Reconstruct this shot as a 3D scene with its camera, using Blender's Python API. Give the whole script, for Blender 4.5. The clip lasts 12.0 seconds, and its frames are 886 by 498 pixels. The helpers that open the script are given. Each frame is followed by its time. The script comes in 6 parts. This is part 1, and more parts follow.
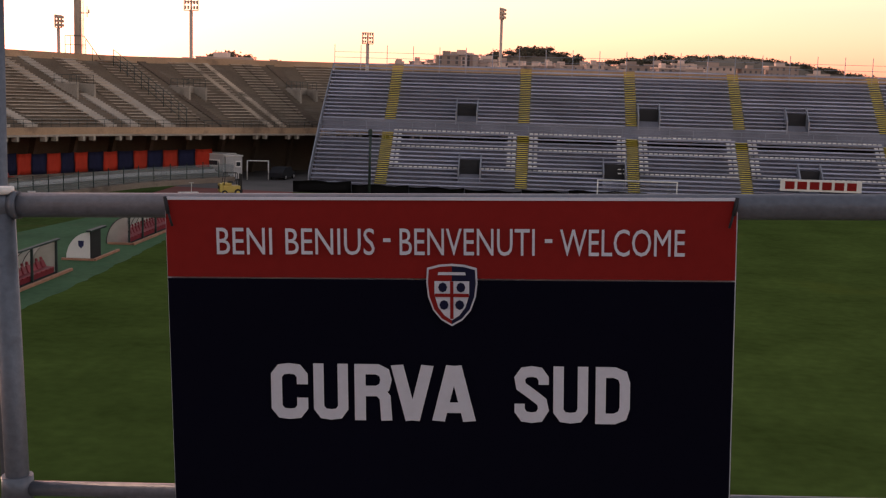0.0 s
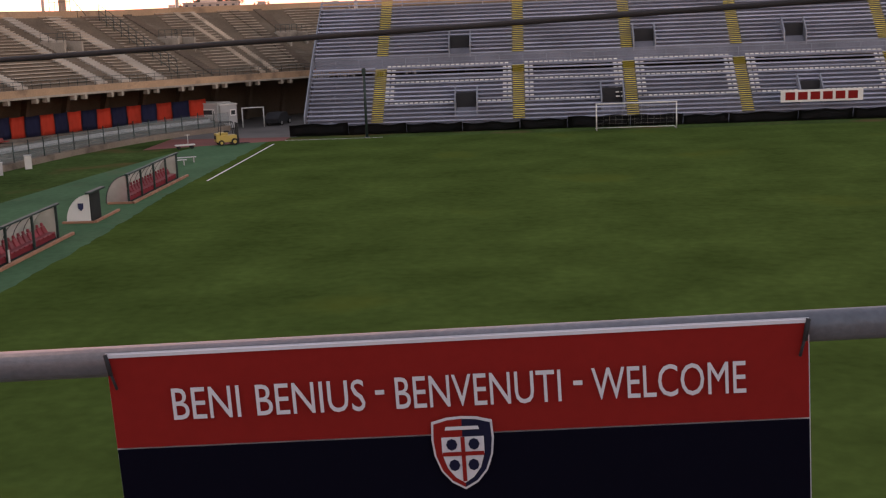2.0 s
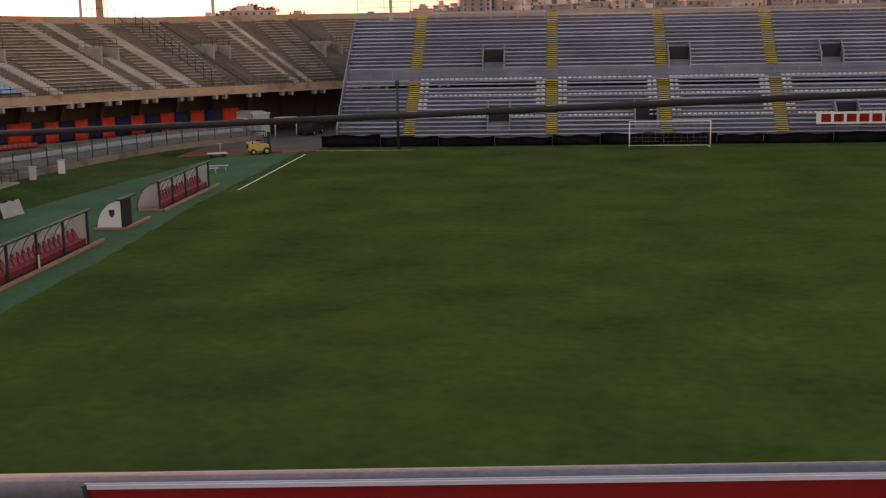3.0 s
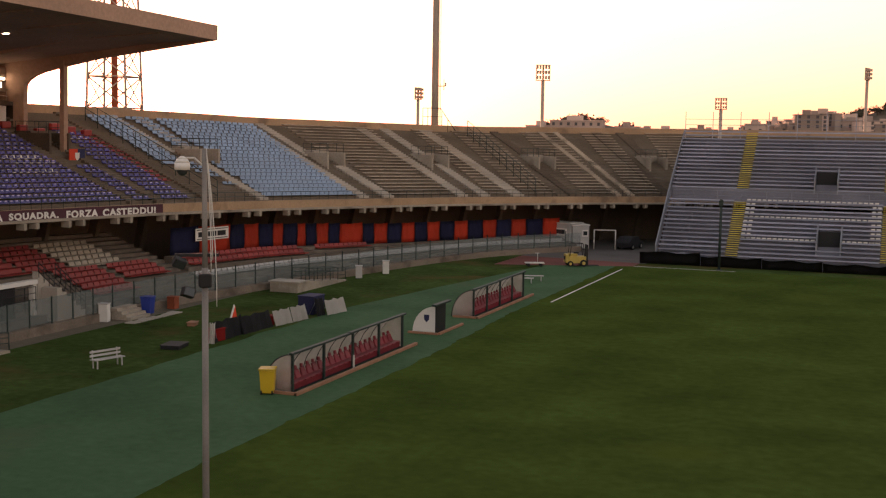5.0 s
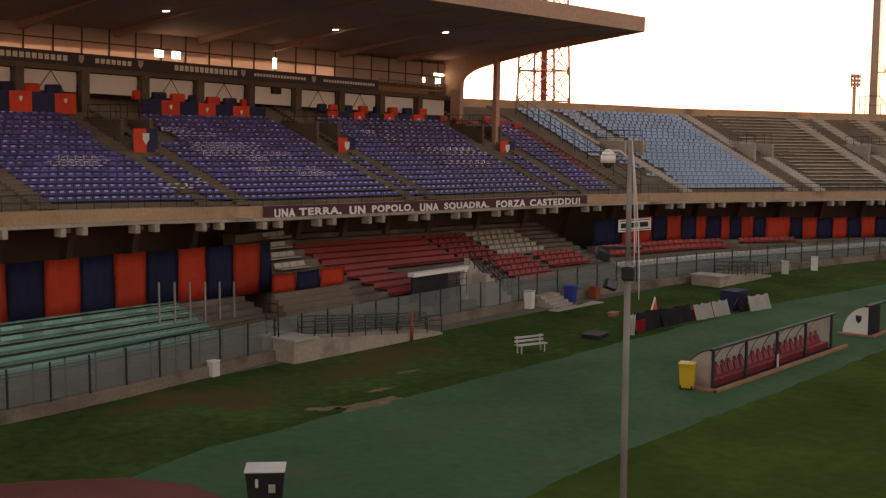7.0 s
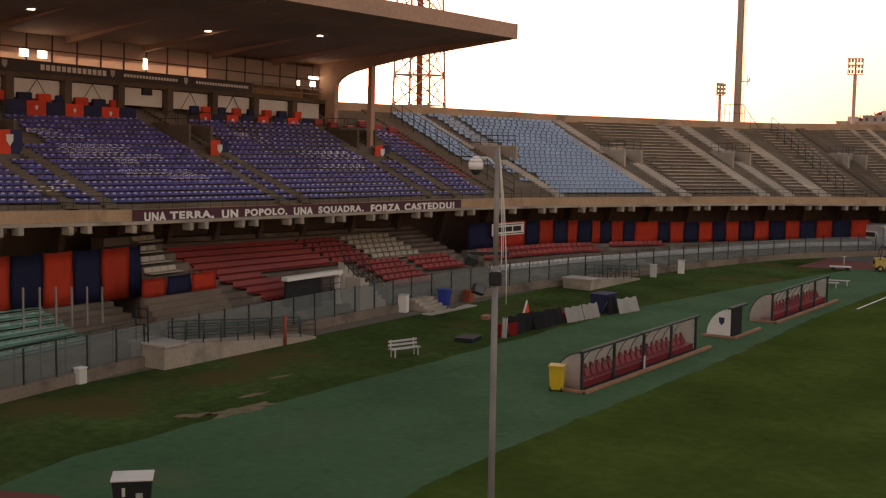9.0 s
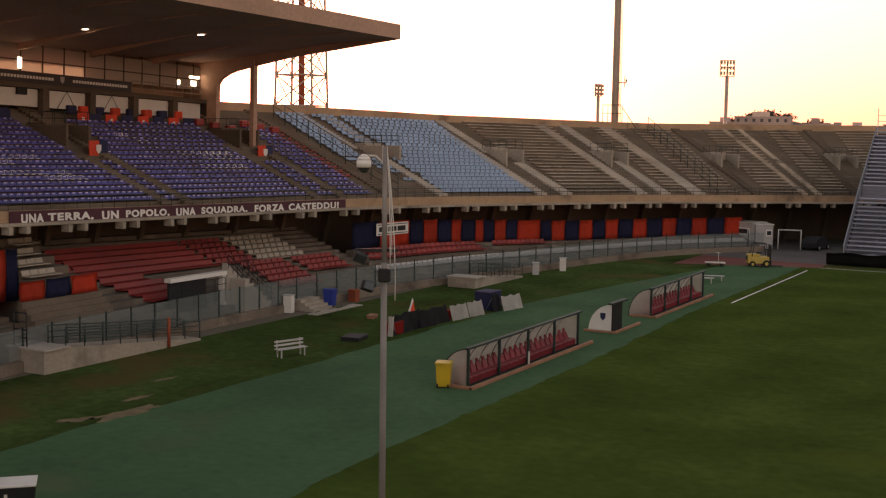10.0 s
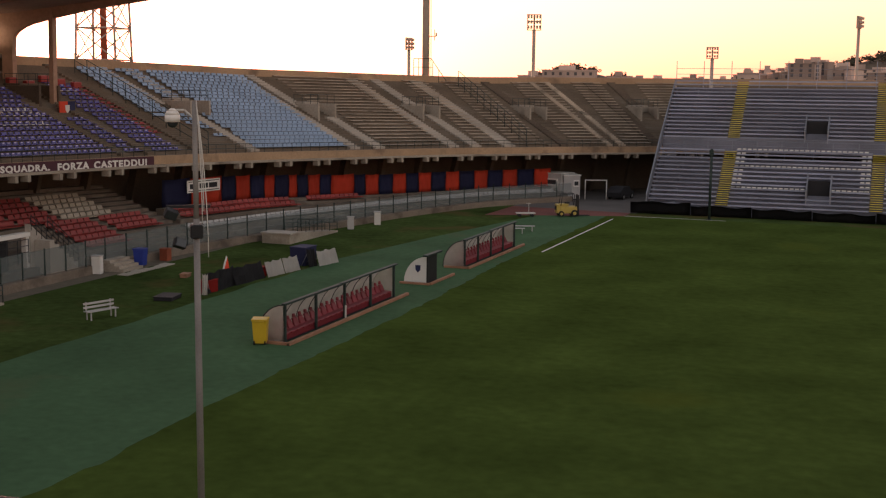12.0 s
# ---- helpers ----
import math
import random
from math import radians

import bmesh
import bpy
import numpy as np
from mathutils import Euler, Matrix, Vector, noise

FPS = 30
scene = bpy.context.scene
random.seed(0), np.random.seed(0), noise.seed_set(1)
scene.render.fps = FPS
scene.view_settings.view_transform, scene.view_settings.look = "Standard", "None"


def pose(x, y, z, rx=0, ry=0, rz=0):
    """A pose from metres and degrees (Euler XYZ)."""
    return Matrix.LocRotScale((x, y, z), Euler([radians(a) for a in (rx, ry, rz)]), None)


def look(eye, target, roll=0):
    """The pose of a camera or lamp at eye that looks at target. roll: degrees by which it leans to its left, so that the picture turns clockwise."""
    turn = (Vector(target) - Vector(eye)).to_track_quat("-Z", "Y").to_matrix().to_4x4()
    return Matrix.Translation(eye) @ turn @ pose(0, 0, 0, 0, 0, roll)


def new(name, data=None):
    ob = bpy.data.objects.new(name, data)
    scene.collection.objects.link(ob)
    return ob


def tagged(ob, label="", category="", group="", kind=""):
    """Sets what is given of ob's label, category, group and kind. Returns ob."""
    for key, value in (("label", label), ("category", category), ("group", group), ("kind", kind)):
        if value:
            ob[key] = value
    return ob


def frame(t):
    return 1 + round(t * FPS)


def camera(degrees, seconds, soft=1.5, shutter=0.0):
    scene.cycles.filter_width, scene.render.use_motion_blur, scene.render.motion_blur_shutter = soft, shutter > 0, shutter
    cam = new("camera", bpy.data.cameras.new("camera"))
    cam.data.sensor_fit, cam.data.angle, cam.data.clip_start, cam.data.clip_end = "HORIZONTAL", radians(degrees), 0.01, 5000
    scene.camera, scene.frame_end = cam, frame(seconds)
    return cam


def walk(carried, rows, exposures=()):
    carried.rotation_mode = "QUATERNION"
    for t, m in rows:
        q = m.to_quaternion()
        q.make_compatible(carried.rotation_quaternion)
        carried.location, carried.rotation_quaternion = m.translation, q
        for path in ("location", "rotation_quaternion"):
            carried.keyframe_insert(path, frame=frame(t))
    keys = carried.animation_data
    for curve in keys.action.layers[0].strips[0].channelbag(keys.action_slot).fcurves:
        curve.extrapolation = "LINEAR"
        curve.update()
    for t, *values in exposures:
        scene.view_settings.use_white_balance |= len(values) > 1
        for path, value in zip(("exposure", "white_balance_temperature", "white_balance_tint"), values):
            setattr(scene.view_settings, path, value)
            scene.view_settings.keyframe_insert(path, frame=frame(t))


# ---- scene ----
cam = camera(40.19, 12.0, soft=1.25)
PATH = [
    (0, (-10.002, -8.824, 11.595), (-10.143, -6.848, 11.316), 1.63),
    (0.5, (-10.062, -8.637, 11.645), (-10.216, -6.677, 11.277), -0.57),
    (1, (-10.093, -8.523, 11.751), (-10.244, -6.571, 11.343), -1.95),
    (1.5, (-10.077, -8.386, 11.806), (-10.215, -6.426, 11.437), -1.97),
    (2, (-10.037, -8.214, 11.943), (-10.184, -6.258, 11.552), -2.28),
    (2.5, (-10.062, -8.084, 11.988), (-10.230, -6.130, 11.596), -1.88),
    (2.7, (-10.081, -8.010, 12.016), (-10.259, -6.056, 11.630), -1.55),
    (4.3, (-9.878, -7.148, 12.379), (-10.286, -5.203, 12.150), 0.42),
    (4.5, (-9.865, -7.092, 12.434), (-10.345, -5.161, 12.234), 0.71),
    (5, (-10.006, -6.789, 12.547), (-10.710, -4.927, 12.353), 0.83),
    (5.5, (-10.090, -6.691, 12.561), (-11.011, -4.928, 12.356), 0.76),
    (6, (-10.159, -6.632, 12.576), (-11.286, -4.993, 12.362), 0.55),
    (6.5, (-10.189, -6.629, 12.574), (-11.453, -5.094, 12.359), 0.29),
    (6.7, (-10.191, -6.633, 12.574), (-11.484, -5.122, 12.359), 0.23),
    (8.3, (-9.974, -6.454, 12.667), (-11.213, -4.898, 12.455), 0.57),
    (8.5, (-9.966, -6.469, 12.667), (-11.176, -4.891, 12.456), 0.61),
    (9, (-9.896, -6.634, 12.664), (-11.029, -4.999, 12.456), 0.84),
    (9.5, (-9.853, -6.840, 12.638), (-10.904, -5.151, 12.433), 0.91),
    (10, (-9.830, -7.017, 12.603), (-10.799, -5.280, 12.399), 0.84),
    (10.5, (-9.804, -7.120, 12.581), (-10.694, -5.342, 12.368), 0.75),
    (11, (-9.791, -7.129, 12.573), (-10.607, -5.318, 12.340), 0.77),
    (11.5, (-9.782, -7.129, 12.568), (-10.530, -5.292, 12.313), 0.64),
    (12, (-9.771, -7.128, 12.564), (-10.459, -5.271, 12.290), 0.58),
]
EXPOSURES = [(0.0, 2.12, 6100, 24), (0.25, 2.27, 6100, 24), (0.5, 3.25, 6050, 24), (0.9, 3.55, 6000, 24), (1.5, 3.5, 6000, 24), (1.8, 3.12, 6050, 24), (2.1, 2.5, 6200, 25), (2.5, 2.37, 6250, 24),
             (4.3, 2.23, 6500, 23), (5.0, 2.18, 6750, 22), (9.5, 2.1, 6800, 22), (12.0, 2.02, 6500, 22)]
walk(cam, [(t, look(eye, target, roll)) for t, eye, target, roll in PATH], EXPOSURES)

# ---- world, sun, exposure ----
SUN_AZ, SUN_EL = 48.0, 3.5          # degrees left of the pitch axis, degrees up
world = bpy.data.worlds.new("dusk_sky")
scene.world = world
world.use_nodes = True
wn = world.node_tree
wn.nodes.clear()
sky = wn.nodes.new("ShaderNodeTexSky")
sky.sky_type, sky.sun_disc = "NISHITA", False
sky.sun_elevation, sky.sun_rotation = radians(SUN_EL), radians(-SUN_AZ)
sky.altitude, sky.air_density, sky.dust_density, sky.ozone_density = 10, 1.0, 0.6, 2.0
bg = wn.nodes.new("ShaderNodeBackground")
bg.inputs[1].default_value = 0.15
wo = wn.nodes.new("ShaderNodeOutputWorld")
soften = wn.nodes.new("ShaderNodeHueSaturation")
soften.inputs["Hue"].default_value, soften.inputs["Saturation"].default_value = 0.463, 0.76
warm = wn.nodes.new("ShaderNodeMix")
warm.data_type, warm.blend_type = "RGBA", "MULTIPLY"
warm.inputs[0].default_value = 1.0
warm.inputs[7].default_value = (1.215, 0.76, 0.625, 1)
wn.links.new(sky.outputs[0], soften.inputs["Color"])
wn.links.new(soften.outputs[0], warm.inputs[6])
wn.links.new(warm.outputs[2], bg.inputs[0])
wn.links.new(bg.outputs[0], wo.inputs[0])
sun_data = bpy.data.lights.new("sun", "SUN")
sun_data.energy, sun_data.angle, sun_data.color = 0.6, radians(0.6), (1.0, 0.62, 0.36)
sun = new("sun", sun_data)
sa, se = radians(SUN_AZ), radians(SUN_EL)
sun.matrix_world = look((-math.sin(sa) * 300, math.cos(sa) * 300, 300 * math.tan(se) + 10), (0, 0, 10))


# ---- materials ----
def mat(name, rgb, rough=0.7, metal=0.0, var=0.25, scale=3.0, fine=40.0, bump=0.15, stain=None, island=0.0, rand=0.0, spec=0.5):
    """A surface with two scales of colour variation, fine relief and optional stains."""
    m = bpy.data.materials.new(name)
    m.use_nodes = True
    nt = m.node_tree
    nt.nodes.clear()
    out = nt.nodes.new("ShaderNodeOutputMaterial")
    bs = nt.nodes.new("ShaderNodeBsdfPrincipled")
    nt.links.new(bs.outputs[0], out.inputs[0])
    bs.inputs["Roughness"].default_value, bs.inputs["Metallic"].default_value = rough, metal
    bs.inputs["Specular IOR Level"].default_value = spec
    geo = nt.nodes.new("ShaderNodeNewGeometry")
    last = None

    def noise_tex(sc, detail):
        n = nt.nodes.new("ShaderNodeTexNoise")
        n.inputs["Scale"].default_value, n.inputs["Detail"].default_value = sc, detail
        nt.links.new(geo.outputs["Position"], n.inputs["Vector"])
        return n

    def mult(colour, fac_out, lo, hi):
        mr = nt.nodes.new("ShaderNodeMapRange")
        mr.inputs["From Min"].default_value, mr.inputs["From Max"].default_value = 0.25, 0.75
        mr.inputs["To Min"].default_value, mr.inputs["To Max"].default_value = lo, hi
        nt.links.new(fac_out, mr.inputs["Value"])
        mx = nt.nodes.new("ShaderNodeMix")
        mx.data_type, mx.blend_type = "RGBA", "MULTIPLY"
        mx.inputs[0].default_value = 1.0
        if colour is None:
            mx.inputs[6].default_value = (*rgb, 1)
        else:
            nt.links.new(colour, mx.inputs[6])
        nt.links.new(mr.outputs[0], mx.inputs[7])
        return mx.outputs[2]

    big = noise_tex(1.0 / scale, 4.0)
    small = noise_tex(fine / scale, 3.0)
    last = mult(None, big.outputs[0], 1 - var, 1 + var)
    last = mult(last, small.outputs[0], 1 - var * 0.6, 1 + var * 0.6)
    if island:
        last = mult(last, geo.outputs["Random Per Island"], 1 - island, 1 + island)
    if rand:
        oi = nt.nodes.new("ShaderNodeObjectInfo")
        last = mult(last, oi.outputs["Random"], 1 - rand, 1 + rand)
    if stain:
        st = noise_tex(stain[1], 6.0)
        ramp = nt.nodes.new("ShaderNodeValToRGB")
        ramp.color_ramp.elements[0].position, ramp.color_ramp.elements[1].position = stain[2], stain[2] + 0.14
        nt.links.new(st.outputs[0], ramp.inputs[0])
        mx = nt.nodes.new("ShaderNodeMix")
        mx.data_type = "RGBA"
        nt.links.new(ramp.outputs[0], mx.inputs[0])
        nt.links.new(last, mx.inputs[6])
        mx.inputs[7].default_value = (*stain[0], 1)
        last = mx.outputs[2]
    nt.links.new(last, bs.inputs["Base Color"])
    if bump:
        bp = nt.nodes.new("ShaderNodeBump")
        bp.inputs["Strength"].default_value, bp.inputs["Distance"].default_value = bump, 0.02
        nt.links.new(small.outputs[0], bp.inputs["Height"])
        nt.links.new(bp.outputs[0], bs.inputs["Normal"])
    return m


def glass(name, rgb, alpha, rough=0.15):
    """A thin clear pane: mostly transparent, with a glossy coat."""
    m = bpy.data.materials.new(name)
    m.use_nodes = True
    nt = m.node_tree
    bs = nt.nodes["Principled BSDF"]
    bs.inputs["Base Color"].default_value = (*rgb, 1)
    bs.inputs["Roughness"].default_value, bs.inputs["Alpha"].default_value = rough, alpha
    return m


def milky(name, rgb, share):
    """A hazy sheet that lets light through scattered, and some of the view."""
    m = bpy.data.materials.new(name)
    m.use_nodes = True
    nt = m.node_tree
    bs = nt.nodes["Principled BSDF"]
    bs.inputs["Base Color"].default_value, bs.inputs["Roughness"].default_value = (*rgb, 1), 0.3
    tl = nt.nodes.new("ShaderNodeBsdfTranslucent")
    tl.inputs[0].default_value = (*rgb, 1)
    tr = nt.nodes.new("ShaderNodeBsdfTransparent")
    nz = nt.nodes.new("ShaderNodeTexNoise")
    nz.inputs["Scale"].default_value = 1.3
    mr = nt.nodes.new("ShaderNodeMapRange")
    mr.inputs["To Min"].default_value, mr.inputs["To Max"].default_value = min(0.97, share * 0.7), min(1.0, share * 1.3)
    a, b = nt.nodes.new("ShaderNodeMixShader"), nt.nodes.new("ShaderNodeMixShader")
    a.inputs[0].default_value = 0.5
    geo = nt.nodes.new("ShaderNodeNewGeometry")
    nt.links.new(geo.outputs["Position"], nz.inputs["Vector"])
    nt.links.new(nz.outputs[0], mr.inputs["Value"])
    nt.links.new(bs.outputs[0], a.inputs[1])
    nt.links.new(tl.outputs[0], a.inputs[2])
    nt.links.new(mr.outputs[0], b.inputs[0])
    nt.links.new(tr.outputs[0], b.inputs[1])
    nt.links.new(a.outputs[0], b.inputs[2])
    nt.links.new(b.outputs[0], nt.nodes["Material Output"].inputs[0])
    return m


M = {
    "grass": mat("pitch_grass", (0.060, 0.091, 0.021), 1.0, var=0.27, scale=5.5, fine=9, bump=0.5, stain=((0.078, 0.098, 0.018), 0.09, 0.6), spec=0.0),
    "lawn": mat("rough_lawn", (0.056, 0.086, 0.026), 0.95, var=0.42, scale=6, fine=11, bump=0.5, stain=((0.105, 0.085, 0.035), 0.16, 0.54), spec=0.0),
    "turf": mat("green_synthetic_strip", (0.066, 0.132, 0.066), 0.95, var=0.2, scale=7, fine=14, bump=0.3, stain=((0.09, 0.128, 0.066), 0.2, 0.6), spec=0.05),
    "track": mat("red_running_track", (0.17, 0.045, 0.035), 0.9, var=0.25, scale=4, bump=0.3),
    "earth": mat("bare_earth", (0.19, 0.148, 0.078), 1.0, var=0.35, scale=1, bump=0.4),
    "ground": mat("dry_ground", (0.13, 0.11, 0.08), 1.0, var=0.3, scale=20, bump=0.2),
    "asphalt": mat("asphalt", (0.11, 0.10, 0.095), 0.95, var=0.25, scale=4, bump=0.2),
    "conc": mat("weathered_concrete", (0.36, 0.31, 0.25), 0.9, var=0.25, scale=5, fine=30, bump=0.3, stain=((0.20, 0.165, 0.13), 0.35, 0.56)),
    "ochre": mat("ochre_concrete_fascia", (0.42, 0.28, 0.17), 0.9, var=0.22, scale=4, fine=25, bump=0.3, stain=((0.22, 0.15, 0.10), 0.4, 0.57)),
    # treads coloured dark, which puts the shade between rows into the concrete
    "step": mat("terrace_concrete", (0.155, 0.122, 0.09), 0.92, var=0.25, scale=4, fine=30, bump=0.3, stain=((0.19, 0.16, 0.13), 0.3, 0.55)),
    "fieldwall": mat("brown_stained_wall_concrete", (0.22, 0.175, 0.135), 0.9, var=0.3, scale=4, fine=30, bump=0.35, stain=((0.11, 0.085, 0.065), 0.45, 0.52)),
    # darker copy of the terrace concrete, under-tier shade put into its tone
    "low_step": mat("shaded_low_terrace_concrete", (0.142, 0.114, 0.09), 0.95, var=0.3, scale=3, fine=25, bump=0.3, stain=((0.24, 0.21, 0.17), 0.4, 0.57)),
    "bench_c": mat("terrace_bench_slab", (0.42, 0.38, 0.33), 0.9, var=0.25, scale=3, fine=30, bump=0.3, stain=((0.22, 0.19, 0.15), 0.5, 0.57)),
    "slabs": mat("old_terrace_slab", (0.44, 0.365, 0.285), 0.92, var=0.3, scale=3, fine=30, bump=0.3, stain=((0.16, 0.14, 0.11), 0.5, 0.56)),
    "stair_c": mat("pale_stair_concrete", (0.43, 0.385, 0.33), 0.9, var=0.2, scale=3, bump=0.25),
    # concrete with the shade under the tier put into its colour
    "dark": mat("shade_toned_concrete", (0.125, 0.096, 0.072), 0.95, var=0.3, scale=5, bump=0.2),
    "roofc": mat("roof_concrete", (0.46, 0.30, 0.22), 0.9, var=0.2, scale=8, fine=30, bump=0.2),
    "white": mat("white_paint", (0.78, 0.76, 0.72), 0.6, var=0.08, scale=2, bump=0.05),
    "offwhite": mat("off_white_plastic", (0.66, 0.64, 0.60), 0.5, var=0.12, scale=1, bump=0.05, rand=0.1),
    "seat_b": mat("blue_violet_plastic_seat", (0.074, 0.068, 0.285), 0.38, var=0.15, scale=6, bump=0.0, island=0.3),
    "seat_lb": mat("pale_blue_plastic_seat", (0.27, 0.37, 0.51), 0.5, var=0.12, scale=6, bump=0.0, island=0.08),
    "seat_r": mat("faded_red_plastic_seat", (0.28, 0.029, 0.024), 0.5, var=0.2, scale=5, bump=0.0, island=0.18),
    "seat_g": mat("green_plastic_seat", (0.17, 0.34, 0.265), 0.5, var=0.2, scale=5, bump=0.0, island=0.25),
    "seat_w": mat("cream_plastic_seat", (0.43, 0.37, 0.29), 0.5, var=0.15, scale=5, bump=0.0, island=0.25),
    "band": mat("dark_sign_band", (0.050, 0.040, 0.045), 0.6, var=0.2, scale=3, bump=0.05),
    # pale tone that paints the highlight on each blue seat
    "glint": mat("pale_seat_glint", (0.33, 0.30, 0.46), 0.45, var=0.3, scale=4, bump=0.0, island=0.5),
    "red": mat("red_cloth", (0.74, 0.070, 0.028), 0.8, var=0.12, scale=1.5, bump=0.2, rand=0.1),
    "navy": mat("navy_cloth", (0.022, 0.026, 0.085), 0.8, var=0.15, scale=1.5, bump=0.2, rand=0.1),
    "steel": mat("galvanised_steel", (0.30, 0.315, 0.36), 0.5, 0.55, var=0.2, scale=3, bump=0.08),
    "plank": mat("grey_bench_plank", (0.34, 0.365, 0.47), 0.5, 0.15, var=0.2, scale=5, bump=0.05, rand=0.2),
    # dark tone with the shade behind the planks put into it
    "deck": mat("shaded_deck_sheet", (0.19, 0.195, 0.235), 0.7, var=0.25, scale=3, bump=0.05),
    "maroonseat": mat("maroon_seat_vinyl", (0.21, 0.016, 0.026), 0.5, var=0.12, scale=1, bump=0.03, rand=0.15),
    "yellow": mat("yellow_stair_paint", (0.62, 0.50, 0.06), 0.6, var=0.25, scale=2, bump=0.1),
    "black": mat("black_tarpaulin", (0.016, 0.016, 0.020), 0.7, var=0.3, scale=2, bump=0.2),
    "iron": mat("dark_green_iron", (0.03, 0.05, 0.045), 0.6, 0.3, var=0.2, scale=1, bump=0.05),
    "blackiron": mat("black_iron", (0.02, 0.02, 0.022), 0.6, 0.3, var=0.2, scale=1, bump=0.05),
    "rust": mat("rusty_red_iron", (0.30, 0.07, 0.03), 0.8, 0.1, var=0.3, scale=1, bump=0.2),
    "zinc": mat("galvanised_tube", (0.14, 0.155, 0.185), 0.5, 0.45, var=0.22, scale=0.4, fine=25, bump=0.12, stain=((0.09, 0.10, 0.118), 9.0, 0.58)),
    "pole": mat("dull_grey_pole_paint", (0.27, 0.25, 0.235), 0.7, 0.1, var=0.2, scale=1.5, bump=0.08),
    "mast": mat("mast_steel", (0.46, 0.39, 0.33), 0.6, 0.1, var=0.15, scale=4, bump=0.05),
    "bannerred": mat("dark_red_vinyl", (0.24, 0.017, 0.014), 0.7, var=0.07, scale=0.6, fine=20, bump=0.03, spec=0.08),
    "bannernavy": mat("near_black_navy_vinyl", (0.0040, 0.0040, 0.011), 0.8, var=0.08, scale=0.6, fine=20, bump=0.03, spec=0.04),
    "crestnavy": mat("dark_navy_vinyl_print", (0.009, 0.011, 0.038), 0.6, var=0.08, scale=0.5, bump=0.02, spec=0.15),
    "vinylwhite": mat("white_vinyl_print", (0.62, 0.63, 0.70), 0.6, var=0.06, scale=0.5, bump=0.03),
    "maroon": mat("maroon_banner_cloth", (0.075, 0.020, 0.032), 0.75, var=0.15, scale=2, bump=0.15),
    "yellowbin": mat("yellow_plastic", (0.62, 0.42, 0.02), 0.45, var=0.1, scale=1, bump=0.03),
    "bluebin": mat("blue_plastic", (0.02, 0.045, 0.30), 0.45, var=0.1, scale=1, bump=0.03),
    "wood": mat("reddish_timber", (0.34, 0.17, 0.10), 0.8, var=0.25, scale=0.8, bump=0.2),
    "lift": mat("yellow_machine_paint", (0.50, 0.36, 0.075), 0.5, var=0.15, scale=1, bump=0.05),
    "rubber": mat("black_rubber", (0.015, 0.015, 0.015), 0.85, var=0.2, scale=0.5, bump=0.1),
    "cabin": mat("grey_cabin_panel", (0.46, 0.45, 0.44), 0.6, var=0.12, scale=1.5, bump=0.05),
    "glassdark": mat("dark_window_glass", (0.04, 0.045, 0.05), 0.12, var=0.1, scale=2, bump=0.0),
    # house plaster, foliage and scrub carry the distance haze in their colours
    "haze": mat("distant_building_plaster", (0.46, 0.36, 0.31), 0.9, var=0.2, scale=10, bump=0.0, rand=0.35),
    "winfar": mat("distant_window", (0.07, 0.07, 0.08), 0.3, var=0.1, scale=5, bump=0.0),
    "leaf": mat("haze_paled_foliage", (0.085, 0.080, 0.055), 0.9, var=0.35, scale=3, bump=0.0, island=0.4),
    "trunk": mat("bark", (0.10, 0.075, 0.05), 0.9, var=0.3, scale=1, bump=0.3),
    "rock": mat("haze_paled_scrub", (0.15, 0.12, 0.09), 0.95, var=0.35, scale=25, fine=20, bump=0.3),
    "lamp": mat("lamp_housing", (0.45, 0.36, 0.30), 0.5, 0.2, var=0.15, scale=1, bump=0.0),
    "clear": glass("fence_perspex", (0.22, 0.26, 0.26), 0.30, 0.25),
    "dugclear": milky("milky_perspex", (0.62, 0.57, 0.52), 0.46),
    "hoodclear": milky("hazy_hood_sheet", (0.74, 0.69, 0.63), 0.72),
    "pane": milky("press_box_glass", (0.64, 0.57, 0.50), 1.38),
    "netting": glass("safety_netting", (0.10, 0.14, 0.13), 0.35, 0.8),
}


# ---- builders ----
def obj(name, bm, material, parent=None, label="", smooth=False):
    me = bpy.data.meshes.new(name)
    bm.to_mesh(me)
    bm.free()
    me.materials.append(M[material] if isinstance(material, str) else material)
    if smooth:
        for p in me.polygons:
            p.use_smooth = True
    ob = new(name, me)
    if parent:
        ob.parent = parent
    if label:
        ob["label"] = label
    return ob


def part(name, bm, material, parent, label="", smooth=False):
    return obj(name, bm, material, parent, label, smooth)


def share(name, mesh, parent, m=None):
    """One more object on a mesh that exists already."""
    ob = new(name, mesh)
    ob.parent = parent
    if m is not None:
        ob.matrix_basis = m
    return ob


def thing(name, label, category, at=None, group="", kind=""):
    e = new(name)
    e.empty_display_size = 0.3
    if at is not None:
        e.matrix_basis = at
    return tagged(e, label, category, group, kind)


def hexa(bm, p):
    """A block from eight corners: four below, four above, each counter-clockwise."""
    v = [bm.verts.new(q) for q in p]
    for f in ((3, 2, 1, 0), (4, 5, 6, 7), (0, 1, 5, 4), (1, 2, 6, 5), (2, 3, 7, 6), (3, 0, 4, 7)):
        bm.faces.new([v[i] for i in f])
    return v


def box(bm, x0, x1, y0, y1, z0, z1):
    return hexa(bm, [(x0, y0, z0), (x1, y0, z0), (x1, y1, z0), (x0, y1, z0), (x0, y0, z1), (x1, y0, z1), (x1, y1, z1), (x0, y1, z1)])


def boxes(*rows):
    bm = bmesh.new()
    for r in rows:
        box(bm, *r)
    return bm


